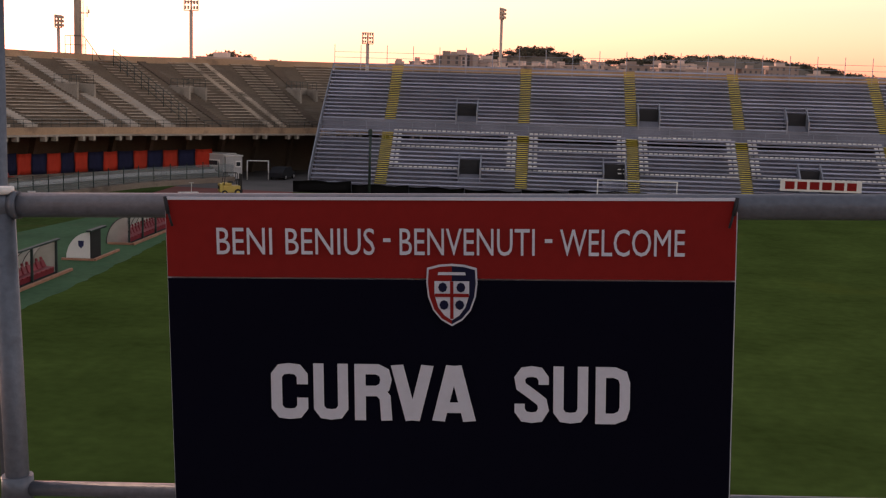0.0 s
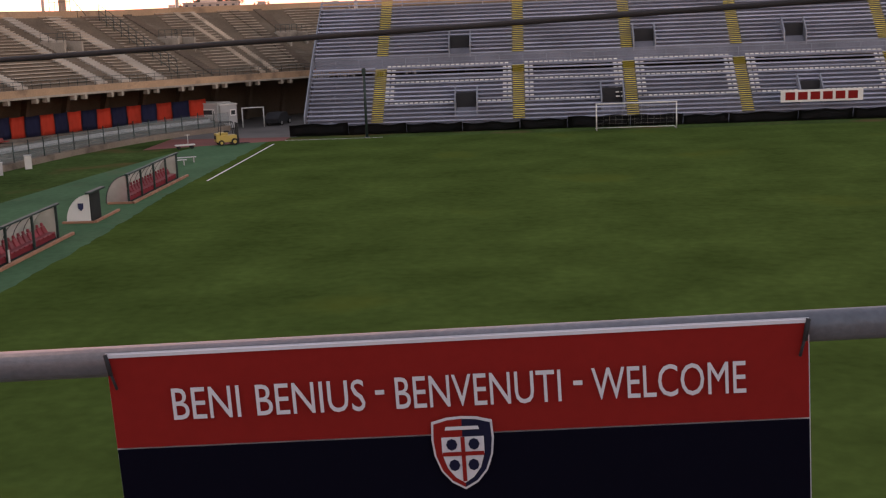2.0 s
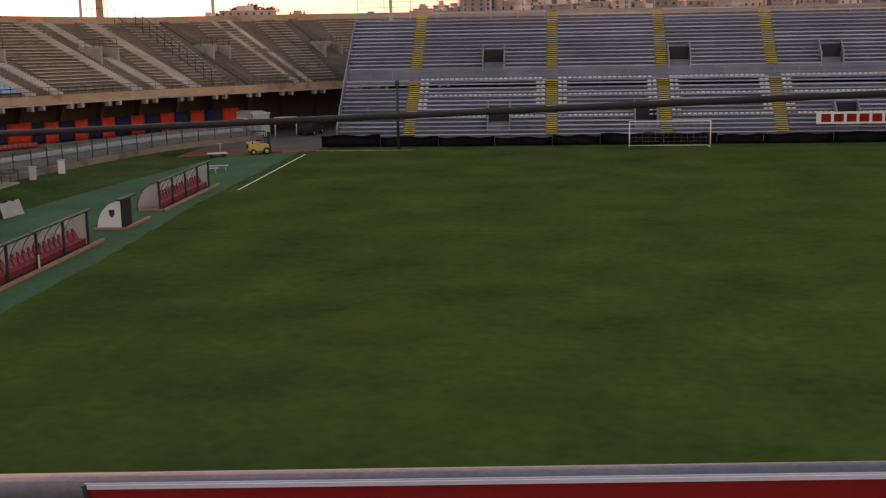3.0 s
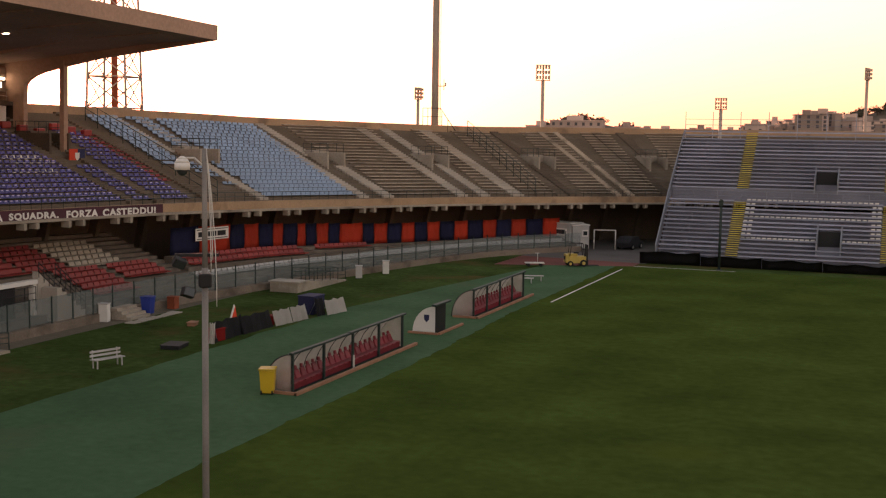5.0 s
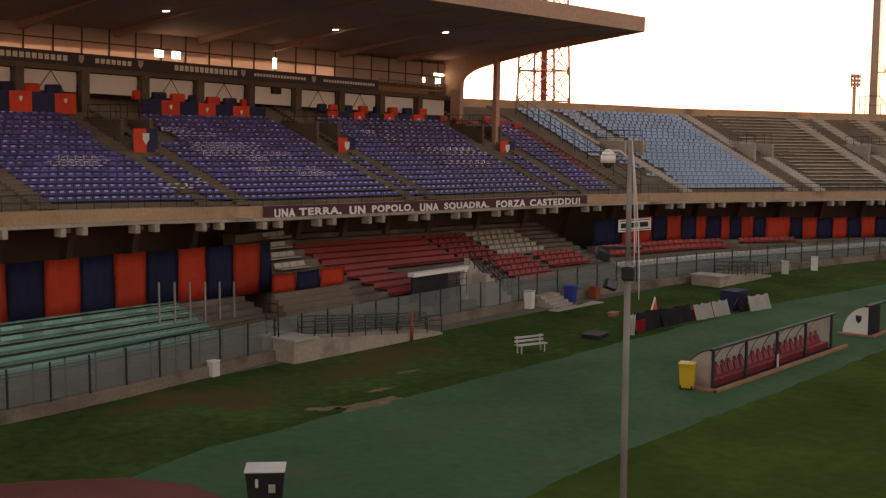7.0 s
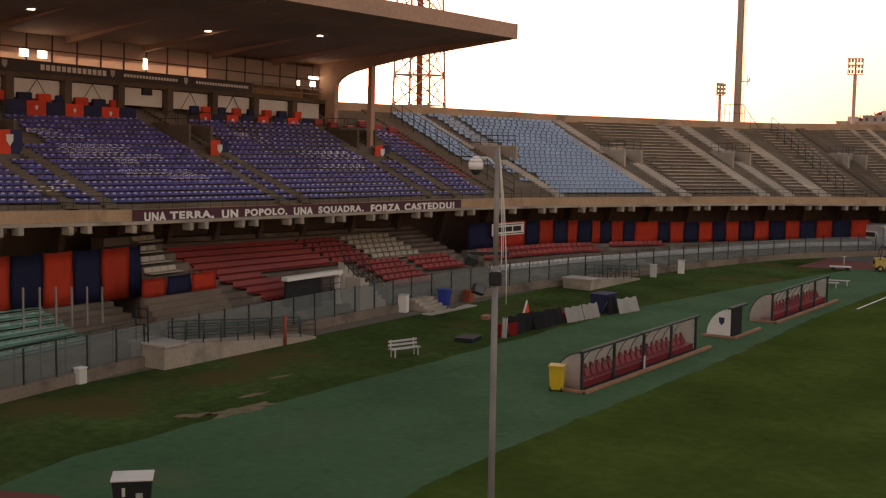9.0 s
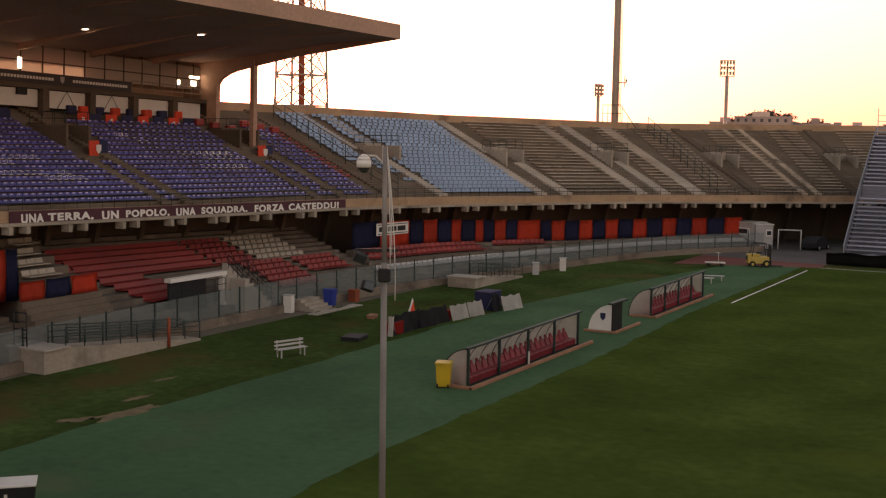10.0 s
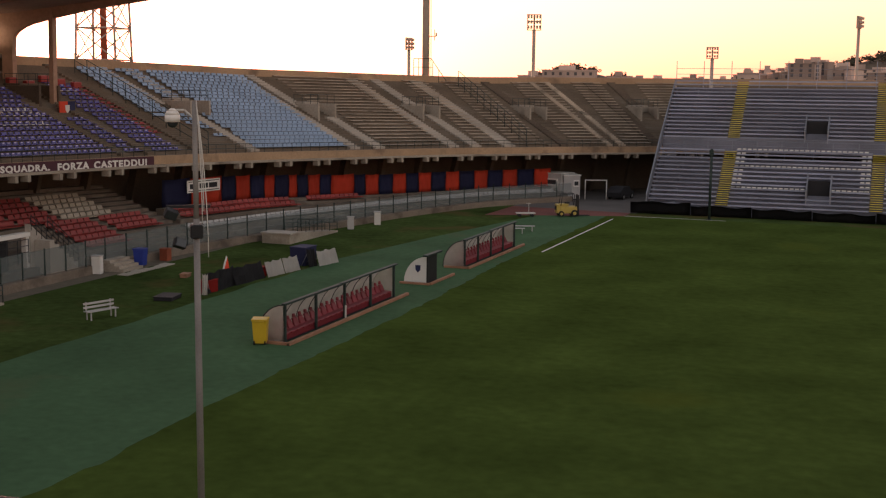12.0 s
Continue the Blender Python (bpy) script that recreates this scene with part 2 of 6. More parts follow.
def bevelled(bm, width, seg=2):
    bmesh.ops.bevel(bm, geom=bm.edges[:], offset=width, segments=seg, affect="EDGES", profile=0.6)
    return bm


def tube(bm, a, b, r, r2=None, n=8):
    """A round bar from a to b."""
    a, b = Vector(a), Vector(b)
    r2 = r if r2 is None else r2
    q = (b - a).to_track_quat("Z", "Y")
    ring = []
    for c, rr in ((a, r), (b, r2)):
        ring.append([bm.verts.new(c + q @ Vector((rr * math.cos(2 * math.pi * k / n), rr * math.sin(2 * math.pi * k / n), 0))) for k in range(n)])
    for k in range(n):
        f = bm.faces.new((ring[0][k], ring[0][(k + 1) % n], ring[1][(k + 1) % n], ring[1][k]))
        f.smooth = True
    bm.faces.new(ring[0][::-1])
    bm.faces.new(ring[1])
    return bm


def tubes(rows, n=8):
    bm = bmesh.new()
    for a, b, r in rows:
        tube(bm, a, b, r, n=n)
    return bm


def bent(pts, r, n=6):
    """One round bar swept through a run of points."""
    bm = bmesh.new()
    pts = [Vector(p) for p in pts]
    rings = []
    for i, p in enumerate(pts):
        d = (pts[min(i + 1, len(pts) - 1)] - pts[max(i - 1, 0)]).normalized()
        side = Vector((0, 1, 0)) if abs(d.y) < .9 else Vector((1, 0, 0))
        u = d.cross(side).normalized()
        v = d.cross(u)
        rings.append([bm.verts.new(p + u * r * math.cos(2 * math.pi * k / n) + v * r * math.sin(2 * math.pi * k / n)) for k in range(n)])
    for ra, rb in zip(rings, rings[1:]):
        for k in range(n):
            bm.faces.new((ra[k], ra[(k + 1) % n], rb[(k + 1) % n], rb[k])).smooth = True
    bm.faces.new(rings[0][::-1])
    bm.faces.new(rings[-1])
    bmesh.ops.recalc_face_normals(bm, faces=bm.faces[:])
    return bm


def islands(bm):
    """The loose pieces of a mesh, each as a mesh of its own, from left to right."""
    seen, out = set(), []
    for v0 in bm.verts:
        if v0 in seen:
            continue
        group, todo = [], [v0]
        seen.add(v0)
        while todo:
            v = todo.pop()
            group.append(v)
            for e in v.link_edges:
                w = e.other_vert(v)
                if w not in seen:
                    seen.add(w)
                    todo.append(w)
        b2 = bmesh.new()
        twin = {v: b2.verts.new(v.co) for v in group}
        for f in {f for v in group for f in v.link_faces}:
            b2.faces.new([twin[v] for v in f.verts])
        bmesh.ops.recalc_face_normals(b2, faces=b2.faces[:])
        out.append(b2)
    bm.free()
    return out


def outline(pts, y0, y1):
    """A flat outline in x and z, thick along y."""
    bm = bmesh.new()
    a = [bm.verts.new((x, y0, z)) for x, z in pts]
    b = [bm.verts.new((x, y1, z)) for x, z in pts]
    bm.faces.new(a)
    bm.faces.new(b[::-1])
    for k in range(len(pts)):
        j = (k + 1) % len(pts)
        bm.faces.new((a[j], a[k], b[k], b[j]))
    bmesh.ops.recalc_face_normals(bm, faces=bm.faces[:])
    return bm


def letters(body, width, height, bold=0.0, depth=0.004, spacing=1.0):
    """Writing as a mesh in x and y, fitted into width and height from its lower left corner."""
    cu = bpy.data.curves.new("writing", "FONT")
    cu.body, cu.size, cu.extrude, cu.offset, cu.resolution_u = body, 1.0, 0.0, bold, 3
    cu.space_character = spacing
    ob = new("writing", cu)
    bpy.context.view_layer.update()
    me = bpy.data.meshes.new_from_object(ob.evaluated_get(bpy.context.evaluated_depsgraph_get()))
    bpy.data.objects.remove(ob)
    bm = bmesh.new()
    bm.from_mesh(me)
    bpy.data.meshes.remove(me)
    xs, ys = [v.co.x for v in bm.verts], [v.co.y for v in bm.verts]
    kx, ky = width / (max(xs) - min(xs)), height / (max(ys) - min(ys))
    for v in bm.verts:
        v.co = Vector(((v.co.x - min(xs)) * kx, (v.co.y - min(ys)) * ky, 0))
    top = bmesh.ops.extrude_face_region(bm, geom=bm.faces[:])["geom"]
    bmesh.ops.translate(bm, verts=[g for g in top if isinstance(g, bmesh.types.BMVert)], vec=(0, 0, depth))
    bmesh.ops.recalc_face_normals(bm, faces=bm.faces[:])
    return bm


# ---- the bowl's plan: a straight side, then half an ellipse round the far end ----
def plan(s, o):
    """The place at station s, o metres outside the field's low wall."""
    if s < 58:
        return -(56.5 + o), s + 0.9
    f = (s - 58) / 70
    return -(56.5 + o) * math.cos(f), 58.9 + (79 + o) * math.sin(f)


def heading(s):
    a, b = plan(s - 0.3, 3), plan(s + 0.3, 3)
    return math.degrees(math.atan2(b[1] - a[1], b[0] - a[0])) - 90


def front_z(s):
    return float(np.interp(s, (0, 29, 38, 68, 75, 88, 100, 109, 124), (8.7, 7.94, 7.57, 6.79, 6.58, 6.2, 5.95, 5.75, 5.55)))


def rim_z(s):
    return float(np.interp(s, (0, 60, 74, 85, 89, 96, 105, 112, 121, 138), (14.9, 14.55, 14.25, 13.87, 13.65, 13.5, 13.25, 13.1, 13.2, 13.25)))


def cloth_z(s):
    marks = (20, 30, 38, 68, 77, 93, 110)
    return float(np.interp(s, marks, (2.75, 2.69, 2.53, 2.65, 2.5, 1.7, 1.38))), float(np.interp(s, marks, (5.65, 5.58, 5.45, 4.85, 4.58, 3.64, 3.36)))


def wall_o(s):
    """How far outside the plan's base line the field wall's inner face stands."""
    return float(np.interp(s, (20, 24.5, 28, 33.7, 50, 67, 74, 85, 97, 104, 112), (-1.0, -.66, -.16, .61, 1.4, 1.34, .9, 1.2, 3.1, 4.0, 3.7)))


ROWS_UP = 22
O0, O1 = 6.4, 23.6


def row_at(s, k):
    """Offset and height of the front edge of row k of the upper tier."""
    o = O0 + (O1 - O0) * k / ROWS_UP
    z = front_z(s) + 0.05 + (rim_z(s) - 1.0 - front_z(s)) * k / (ROWS_UP - 1)
    return o, z


def stations(a, b, step=2.0):
    n = max(2, int(round((b - a) / step)) + 1)
    return [a + (b - a) * k / (n - 1) for k in range(n)]


def sweep(sts, profile, closed=True):
    """A solid band along the bowl; profile(s) gives its outline as offsets and heights."""
    bm = bmesh.new()
    rings = []
    for s in sts:
        rings.append([bm.verts.new((*plan(s, o), z)) for o, z in profile(s)])
    n = len(rings[0])
    for a, b in zip(rings, rings[1:]):
        for k in range(n if closed else n - 1):
            j = (k + 1) % n
            bm.faces.new((a[k], a[j], b[j], b[k]))
    if closed:
        bm.faces.new(rings[0][::-1])
        bm.faces.new(rings[-1])
    bmesh.ops.recalc_face_normals(bm, faces=bm.faces[:])
    return bm


def on_bowl(s, o, z):
    x, y = plan(s, o)
    return pose(x, y, z, 0, 0, heading(s))   # local x points to the field, local y along the bowl


def seat_shape(bm, w=0.44, d=0.40, h=0.16):
    box(bm, -d / 2, d / 2, -w / 2, w / 2, h - 0.05, h)
    hexa(bm, [(-d / 2 - 0.05, -w / 2, h - 0.03), (-d / 2, -w / 2, h - 0.03), (-d / 2, w / 2, h - 0.03), (-d / 2 - 0.05, w / 2, h - 0.03),
              (-d / 2 - 0.13, -w / 2, h + 0.20), (-d / 2 - 0.08, -w / 2, h + 0.20), (-d / 2 - 0.08, w / 2, h + 0.20), (-d / 2 - 0.13, w / 2, h + 0.20)])
    return bm


def many(name, poses, shape, material, label, category, glint=""):
    """Uncountable alike pieces joined into one object."""
    src = bmesh.new()
    shape(src)
    src.verts.ensure_lookup_table()
    vs = np.array([v.co[:] for v in src.verts])
    src.verts.index_update()
    fs = [[v.index for v in f.verts] for f in src.faces]
    slots = [f.material_index for f in src.faces]
    src.free()
    verts, faces = [], []
    for m in poses:
        a = np.array(m)
        base = len(verts)
        verts.extend((vs @ a[:3, :3].T + a[:3, 3]).tolist())
        faces.extend([[i + base for i in f] for f in fs])
    me = bpy.data.meshes.new(name)
    me.from_pydata(verts, [], faces)
    me.materials.append(M[material])
    if glint:
        me.materials.append(M[glint])
        me.polygons.foreach_set("material_index", slots * len(poses))
    return tagged(new(name, me), label, category, kind="stuff")


def seats(name, spots, material, label, group, single=0, glint=""):
    """Seats: the first `single` as things of their own, the rest as one mass."""
    spots = list(spots)
    def shape(bm):
        seat_shape(bm)
        if glint:
            first = len(bm.faces)
            # small pale plate on the back stands for the seat's highlight
            hexa(bm, [(-.285, -.1, .24), (-.245, -.1, .24), (-.245, .1, .24), (-.285, .1, .24), (-.30, -.1, .35), (-.26, -.1, .35), (-.26, .1, .35), (-.30, .1, .35)])
            bm.faces.ensure_lookup_table()
            for f in bm.faces[first:]:
                f.material_index = 1

    if single:
        bm = bmesh.new()
        shape(bm)
        me = bpy.data.meshes.new(name)
        bm.to_mesh(me)
        bm.free()
        me.materials.append(M[material])
        if glint:
            me.materials.append(M[glint])
        for m in spots[:single]:
            ob = new(name, me)
            ob.matrix_basis = m
            tagged(ob, label, "seat", group)
    if spots[single:]:
        many(name + "_rows", spots[single:], shape, material, "rows of " + label, "seats", glint)


# ---- ground ----
def sheet(name, pts, z, material, label, category):
    bm = bmesh.new()
    bm.faces.new([bm.verts.new((x, y, z)) for x, y in pts])
    return tagged(obj(name, bm, material), label, category, kind="structure")


def rect(x0, x1, y0, y1):
    return [(x0, y0), (x1, y0), (x1, y1), (x0, y1)]


sheet("ground", rect(-3000, 3000, -3000, 3000), -0.03, "ground", "dry bare ground reaching the horizon", "ground")
sheet("lawn", rect(-56.4, 60, -3, 118), -0.012, "lawn", "patchy worn lawn beside the pitch", "lawn")
sheet("pitch", rect(-35.6, 42, -1, 106.6), 0.0, "grass", "mown green football pitch with faded marks", "pitch")
def strip_edge(y):
    return float(np.interp(y, (0, 25, 33, 55, 74, 106), (-33.6, -33.75, -34.15, -34.3, -35.1, -35.0))) + .28 * noise.noise(Vector((y * .45, 0, 2))) + .16 * noise.noise(Vector((y * 1.9, 5, 0)))


sheet("synthetic_strip", [(-45.3, 4)] + [(strip_edge(y), y) for y in np.arange(4, 106.1, .6)]
      + [(-41, 106), (-44.6, 84)] + [(-46.4 + (y < 22) * (22 - y) * .22 + .35 * noise.noise(Vector((y * .3, 0, 9))), y) for y in np.arange(70, 5, -1.0)], 0.004, "turf", "flat green synthetic strip beside the pitch", "turf")
sheet("red_track", [(-52, 8), (-38, 6), (-38.2, 17.0), (-40.5, 18.3), (-43, 18.6), (-45.5, 17.6), (-47.5, 15.2)], 0.012, "track", "worn dark red running track surface", "track")
sheet("red_track_far", [(-46, 102), (-33.5, 106.6), (-33.5, 110), (-46, 112)], 0.006, "track", "reddish track by the far corner", "track")
sheet("service_road", [(-46, 111), (-33, 109.5), (-30, 135), (-46, 135)], 0.012, "asphalt", "grey asphalt service road under the stand", "road")
def bare_patch(px, py, ax, ay, rot, n=46):
    bm = bmesh.new()
    c, d = math.cos(radians(rot)), math.sin(radians(rot))
    ring = []
    for i in range(n):
        a = 2 * math.pi * i / n
        k = 0.75 + 0.55 * noise.noise(Vector((math.cos(a) * 1.7 + px, math.sin(a) * 1.7 + py, 3))) + random.uniform(-.16, .16)
        ring.append(bm.verts.new((px + (ax * math.cos(a) * c - ay * math.sin(a) * d) * k, py + (ax * math.cos(a) * d + ay * math.sin(a) * c) * k, 0.008)))
    bm.faces.new(ring)
    tagged(obj("bare_patch", bm, "earth"), "bare sandy patch worn in the lawn", "bare patch", kind="structure")


for row in ((-46.7, 31.4, 2.3, .62, 86), (-47.6, 29.2, 1.1, .4, 60), (-50.1, 37.3, 1.0, .22, 82), (-48.3, 33.6, 1.3, .3, 88)):
    bare_patch(*row)
sheet("touch_line", rect(-34.05, -33.91, 79.5, 103.8), 0.008, "white", "white painted touchline", "line")
sheet("goal_line", rect(-34.35, -24, 106.65, 106.8), 0.004, "white", "pale kerb line behind the pitch", "line")

# ---- field wall and perspex fence ----
S_END, S_LOW = 150, 114.5
sts = stations(2, S_LOW, 2.0)
tagged(obj("field_wall", sweep(sts, lambda s: [(wall_o(s), -0.1), (wall_o(s), 0.5), (wall_o(s) + .35, 0.55), (wall_o(s) + .35, -0.02)]), "fieldwall"),
       "low weathered concrete wall round the field", "wall", kind="structure")
fence = thing("perspex_fence", "worn perspex panels between steel posts on the field wall", "fence")
post_me = None
for k, (s, s2) in enumerate(zip(sts, sts[1:])):
    if s > 122:
        break
    h = 2.15 if s < 66 else 1.95
    b0 = 0.5
    bm = bmesh.new()
    a, b = plan(s + 0.06, wall_o(s) + .2), plan(s2 - 0.06, wall_o(s2) + .2)
    hexa(bm, [(a[0] - .012, a[1], b0 + .1), (a[0] + .012, a[1], b0 + .1), (b[0] + .012, b[1], b0 + .1), (b[0] - .012, b[1], b0 + .1),
              (a[0] - .012, a[1], h), (a[0] + .012, a[1], h), (b[0] + .012, b[1], h), (b[0] - .012, b[1], h)])
    pane = part("pane", bm, "clear", fence)
    pane.visible_shadow = False
    if post_me is None:
        bm = boxes((-0.04, 0.04, -0.03, 0.03, 0, 1.72), (-0.07, 0.07, -0.06, 0.06, 0, 0.03))
        post_me = bpy.data.meshes.new("post")
        bm.to_mesh(post_me)
        bm.free()
        post_me.materials.append(M["iron"])
    share("post", post_me, fence, on_bowl(s, wall_o(s) + .2, b0))

# ---- lower tier ----
def foot_o(s):
    return wall_o(s) + 1.1


def low_profile(rows, o0, o1, z0, z1):
    def f(s):
        pts = []
        oo = o0(s)
        for k in range(rows):
            oa, ob = oo + (o1 - oo) * k / rows, oo + (o1 - oo) * (k + 1) / rows
            z = z0 + (z1(s) - z0) * (k + 1) / rows
            pts += [(oa, z), (ob, z)]
        return pts + [(o1, -0.02), (oo, -0.02)]
    return f


tagged(obj("low_terrace_near", sweep(stations(2, 36.75), low_profile(7, foot_o, 7.0, 0.75, lambda s: cloth_z(s)[0] - 0.05)), "step"), "stepped concrete terrace behind the fence", "terrace", kind="structure")
tagged(obj("low_terrace_steps", sweep(stations(36.76, 42.59), low_profile(7, foot_o, 4.08, 0.75, lambda s: 2.86)), "step"), "bare concrete steps below the short cloths", "terrace", kind="structure")
tagged(obj("low_terrace_block", sweep(stations(39.08, 42.55), low_profile(6, lambda s: 4.1, 11.0, 2.75, lambda s: 5.6)), "step"), "raised concrete terrace block with cream seats", "terrace", kind="structure")
tagged(obj("low_terrace_main", sweep(stations(42.6, 69), low_profile(14, foot_o, 13.5, 0.6, lambda s: 5.1 - 0.035 * (s - 42))), "low_step"), "stepped concrete lower tier with red seats", "terrace", kind="structure")
tagged(obj("low_terrace_far", sweep(stations(69, S_LOW), low_profile(6, foot_o, 7.15, 0.5, lambda s: cloth_z(s)[0])), "low_step"), "low stepped concrete terrace round the far end", "terrace", kind="structure")
# closing wall added under the tier; its dark colour stands for shade
tagged(obj("wall_back", sweep(stations(-4, S_END, 3), lambda s: [(15, -0.02), (15, row_at(s, 9)[1] - .3), (15.4, row_at(s, 9)[1] - .3), (15.4, -0.02)]), "dark"), "closing concrete wall under the upper tier, coloured dark as shade", "wall", kind="structure")
tagged(obj("wall_south", boxes((-90, -56, -4.5, -4.0, -0.02, 16)), "conc"), "plain concrete wall", "wall", kind="structure")

# ---- upper tier ----
def up_profile(s):
    pts = []
    for k in range(ROWS_UP):
        o, z = row_at(s, k)
        run = (O1 - O0) / ROWS_UP
        pts += [(o, z), (o + run * 0.5, z), (o + run * 0.5, z + 0.2), (o + run, z + 0.2)]
    pts += [(O1, rim_z(s) - 1.6), (O0, front_z(s) - 0.7)]
    return pts


tagged(obj("upper_terrace", sweep(stations(-4, 285, 2.5), up_profile), "step"), "weathered stepped concrete upper tier", "terrace", kind="structure")
tagged(obj("rim_wall", sweep(stations(-4, 285, 2.5), lambda s: [(23.6, rim_z(s) - 2), (23.6, rim_z(s)), (24.0, rim_z(s) + .02), (24.0, rim_z(s) - 2)]), "ochre"), "ochre concrete parapet along the rim", "wall", kind="structure")
tagged(obj("rim_outer_wall", sweep(stations(-4, 285, 5), lambda s: [(24.01, -0.02), (24.01, rim_z(s) - .1), (24.4, rim_z(s) - .1), (24.4, -0.02)]), "conc"), "outer concrete wall of the bowl", "wall", kind="structure")
tagged(obj("tier_fascia", sweep(stations(-4, S_END, 2), lambda s: [(5.9, front_z(s) - .64), (5.9, front_z(s)), (6.4, front_z(s)), (6.4, front_z(s) - .64)]), "ochre"), "ochre concrete fascia of the upper tier", "fascia", kind="structure")
tagged(obj("tier_ledge", sweep(stations(-4, S_END, 2), lambda s: [(5.5, front_z(s) - .82), (5.5, front_z(s) - .643), (6.3, front_z(s) - .643), (6.3, front_z(s) - .82)]), "conc"), "projecting concrete ledge under the fascia", "ledge", kind="structure")

# brackets and sloping beams that carry the tier; beams take the shade-dark colour
bracket = boxes((0, 0.62, -0.14, 0.14, -0.42, 0.0))
bme = bpy.data.meshes.new("bracket")
bracket.to_mesh(bme); bracket.free(); bme.materials.append(M["conc"])
frame_thing = thing("tier_frame", "concrete brackets, sloping beams and columns under the upper tier", "concrete frame", kind="structure")
for s in stations(4, 140, 4.2):
    share("bracket", bme, frame_thing, on_bowl(s - 0.5, 5.95, front_z(s) - .82))
    share("bracket", bme, frame_thing, on_bowl(s + 0.7, 5.95, front_z(s) - .82))
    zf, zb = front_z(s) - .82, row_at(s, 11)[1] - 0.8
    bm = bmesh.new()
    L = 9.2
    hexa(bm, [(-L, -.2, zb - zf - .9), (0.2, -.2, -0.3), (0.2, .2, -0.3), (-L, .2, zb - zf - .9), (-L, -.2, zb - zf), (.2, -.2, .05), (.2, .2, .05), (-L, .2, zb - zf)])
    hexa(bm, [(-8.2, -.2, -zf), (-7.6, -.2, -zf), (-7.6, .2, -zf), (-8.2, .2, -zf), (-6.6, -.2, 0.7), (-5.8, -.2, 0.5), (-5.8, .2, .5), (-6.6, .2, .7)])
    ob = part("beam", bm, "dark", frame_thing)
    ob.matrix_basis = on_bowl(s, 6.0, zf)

# stairs of the upper tier
def upper_stair(s, w, k0=0, k1=ROWS_UP, surface="stair_c"):
    bm = bmesh.new()
    run = (O1 - O0) / ROWS_UP
    for k in range(k0, k1):
        o, z = row_at(s, k)
        z0 = row_at(s, 0)[1]
        for h, (oa, ob_) in enumerate(((o, o + run * .5), (o + run * .5, o + run))):
            zz = z + 0.22 + 0.16 * h
            box(bm, -(ob_ - O0), -(oa - O0), -w / 2, w / 2, zz - z0 - 0.5, zz - z0)
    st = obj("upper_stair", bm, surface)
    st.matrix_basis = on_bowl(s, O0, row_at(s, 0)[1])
    tagged(st, "concrete stair through the upper tier, tone set by sector", "stair", "upper tier stairs", "structure")


for s, w, k0, k1 in ((89.3, 1.3, 0, 22), (92.2, 1.3, 0, 9), (90.8, 1.2, 12, 22), (101.0, 1.4, 0, 22), (103.8, 1.3, 0, 10), (103.6, 1.3, 13, 22), (107.9, 1.6, 0, 22),
                     (113.4, 1.2, 0, 22), (114.9, 1.0, 0, 10), (115.6, 1.1, 12, 22), (120.7, .7, 0, 22), (122.4, .7, 0, 22), (127.0, 1.3, 0, 22), (129.6, 1.1, 12, 22),
                     (78.3, 1.1, 0, 9), (77.1, 1.0, 12, 22), (79.4, 1.0, 12, 22), (36.9, 1.0, 0, 22), (34.2, .9, 0, 9), (53.1, 1.0, 0, 22), (50.9, .9, 0, 9), (68.0, 1.0, 0, 22), (65.5, .9, 0, 9), (24.5, 1.0, 0, 22), (72.9, .9, 0, 22)):
    # colour goes by sector; 114 to 116 and past 126 take the darkest
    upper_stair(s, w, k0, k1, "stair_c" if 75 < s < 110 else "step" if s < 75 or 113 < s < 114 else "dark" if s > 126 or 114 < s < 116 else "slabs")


# doorways of the upper tier
def vomitory(s, w=2.0, k=10, surface="conc"):
    o, z = row_at(s, k)
    t = thing("tier_doorway", "concrete doorway block cut into the upper tier", "doorway", on_bowl(s, o, z), "upper tier doorways", "structure")
    part("side_wall", bevelled(boxes((-3.0, 1.2, w / 2, w / 2 + .25, -1.6, 1.0)), .03, 1), surface, t)
    part("side_wall", bevelled(boxes((-3.0, 1.2, -w / 2 - .25, -w / 2, -1.6, 1.0)), .03, 1), surface, t)
    part("lintel", bevelled(boxes((-3.0, -1.0, -w / 2, w / 2, .35, 1.15)), .03, 1), surface, t)
    # black block stands for the unlit inside of the doorway
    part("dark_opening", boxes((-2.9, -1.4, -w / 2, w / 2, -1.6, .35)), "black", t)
    rl = bmesh.new()
    for y in (-w / 2 - .12, w / 2 + .12):
        for x in (-2.4, -1.2, 0, 1.0):
            tube(rl, (x, y, .9), (x, y, 1.9), .025, n=5)
        tube(rl, (-2.4, y, 1.9), (1.0, y, 1.9), .025, n=5)
        tube(rl, (-2.4, y, 1.45), (1.0, y, 1.45), .02, n=5)
    part("railing", rl, "iron", t)


for s in (78.2, 90.9, 102.4, 114.9, 128.4):
    vomitory(s)
for s in (36.2, 52.2, 66.9):
    vomitory(s, 1.8, 13, "dark")

# front railing of the tier
rail = thing("tier_railing", "thin iron railing along the front of the upper tier", "railing")
for sa_, sb_ in zip(stations(6, 136, 5), stations(6, 136, 5)[1:]):
    bm = bmesh.new()
    for q in range(6):
        s = sa_ + (sb_ - sa_) * q / 5
        tube(bm, (*plan(s, 6.1), front_z(s)), (*plan(s, 6.1), front_z(s) + .75), .02, n=4)
    for h in (.4, .75):
        tube(bm, (*plan(sa_, 6.1), front_z(sa_) + h), (*plan(sb_, 6.1), front_z(sb_) + h), .022, n=4)
    part("railing_bay", bm, "iron", rail)
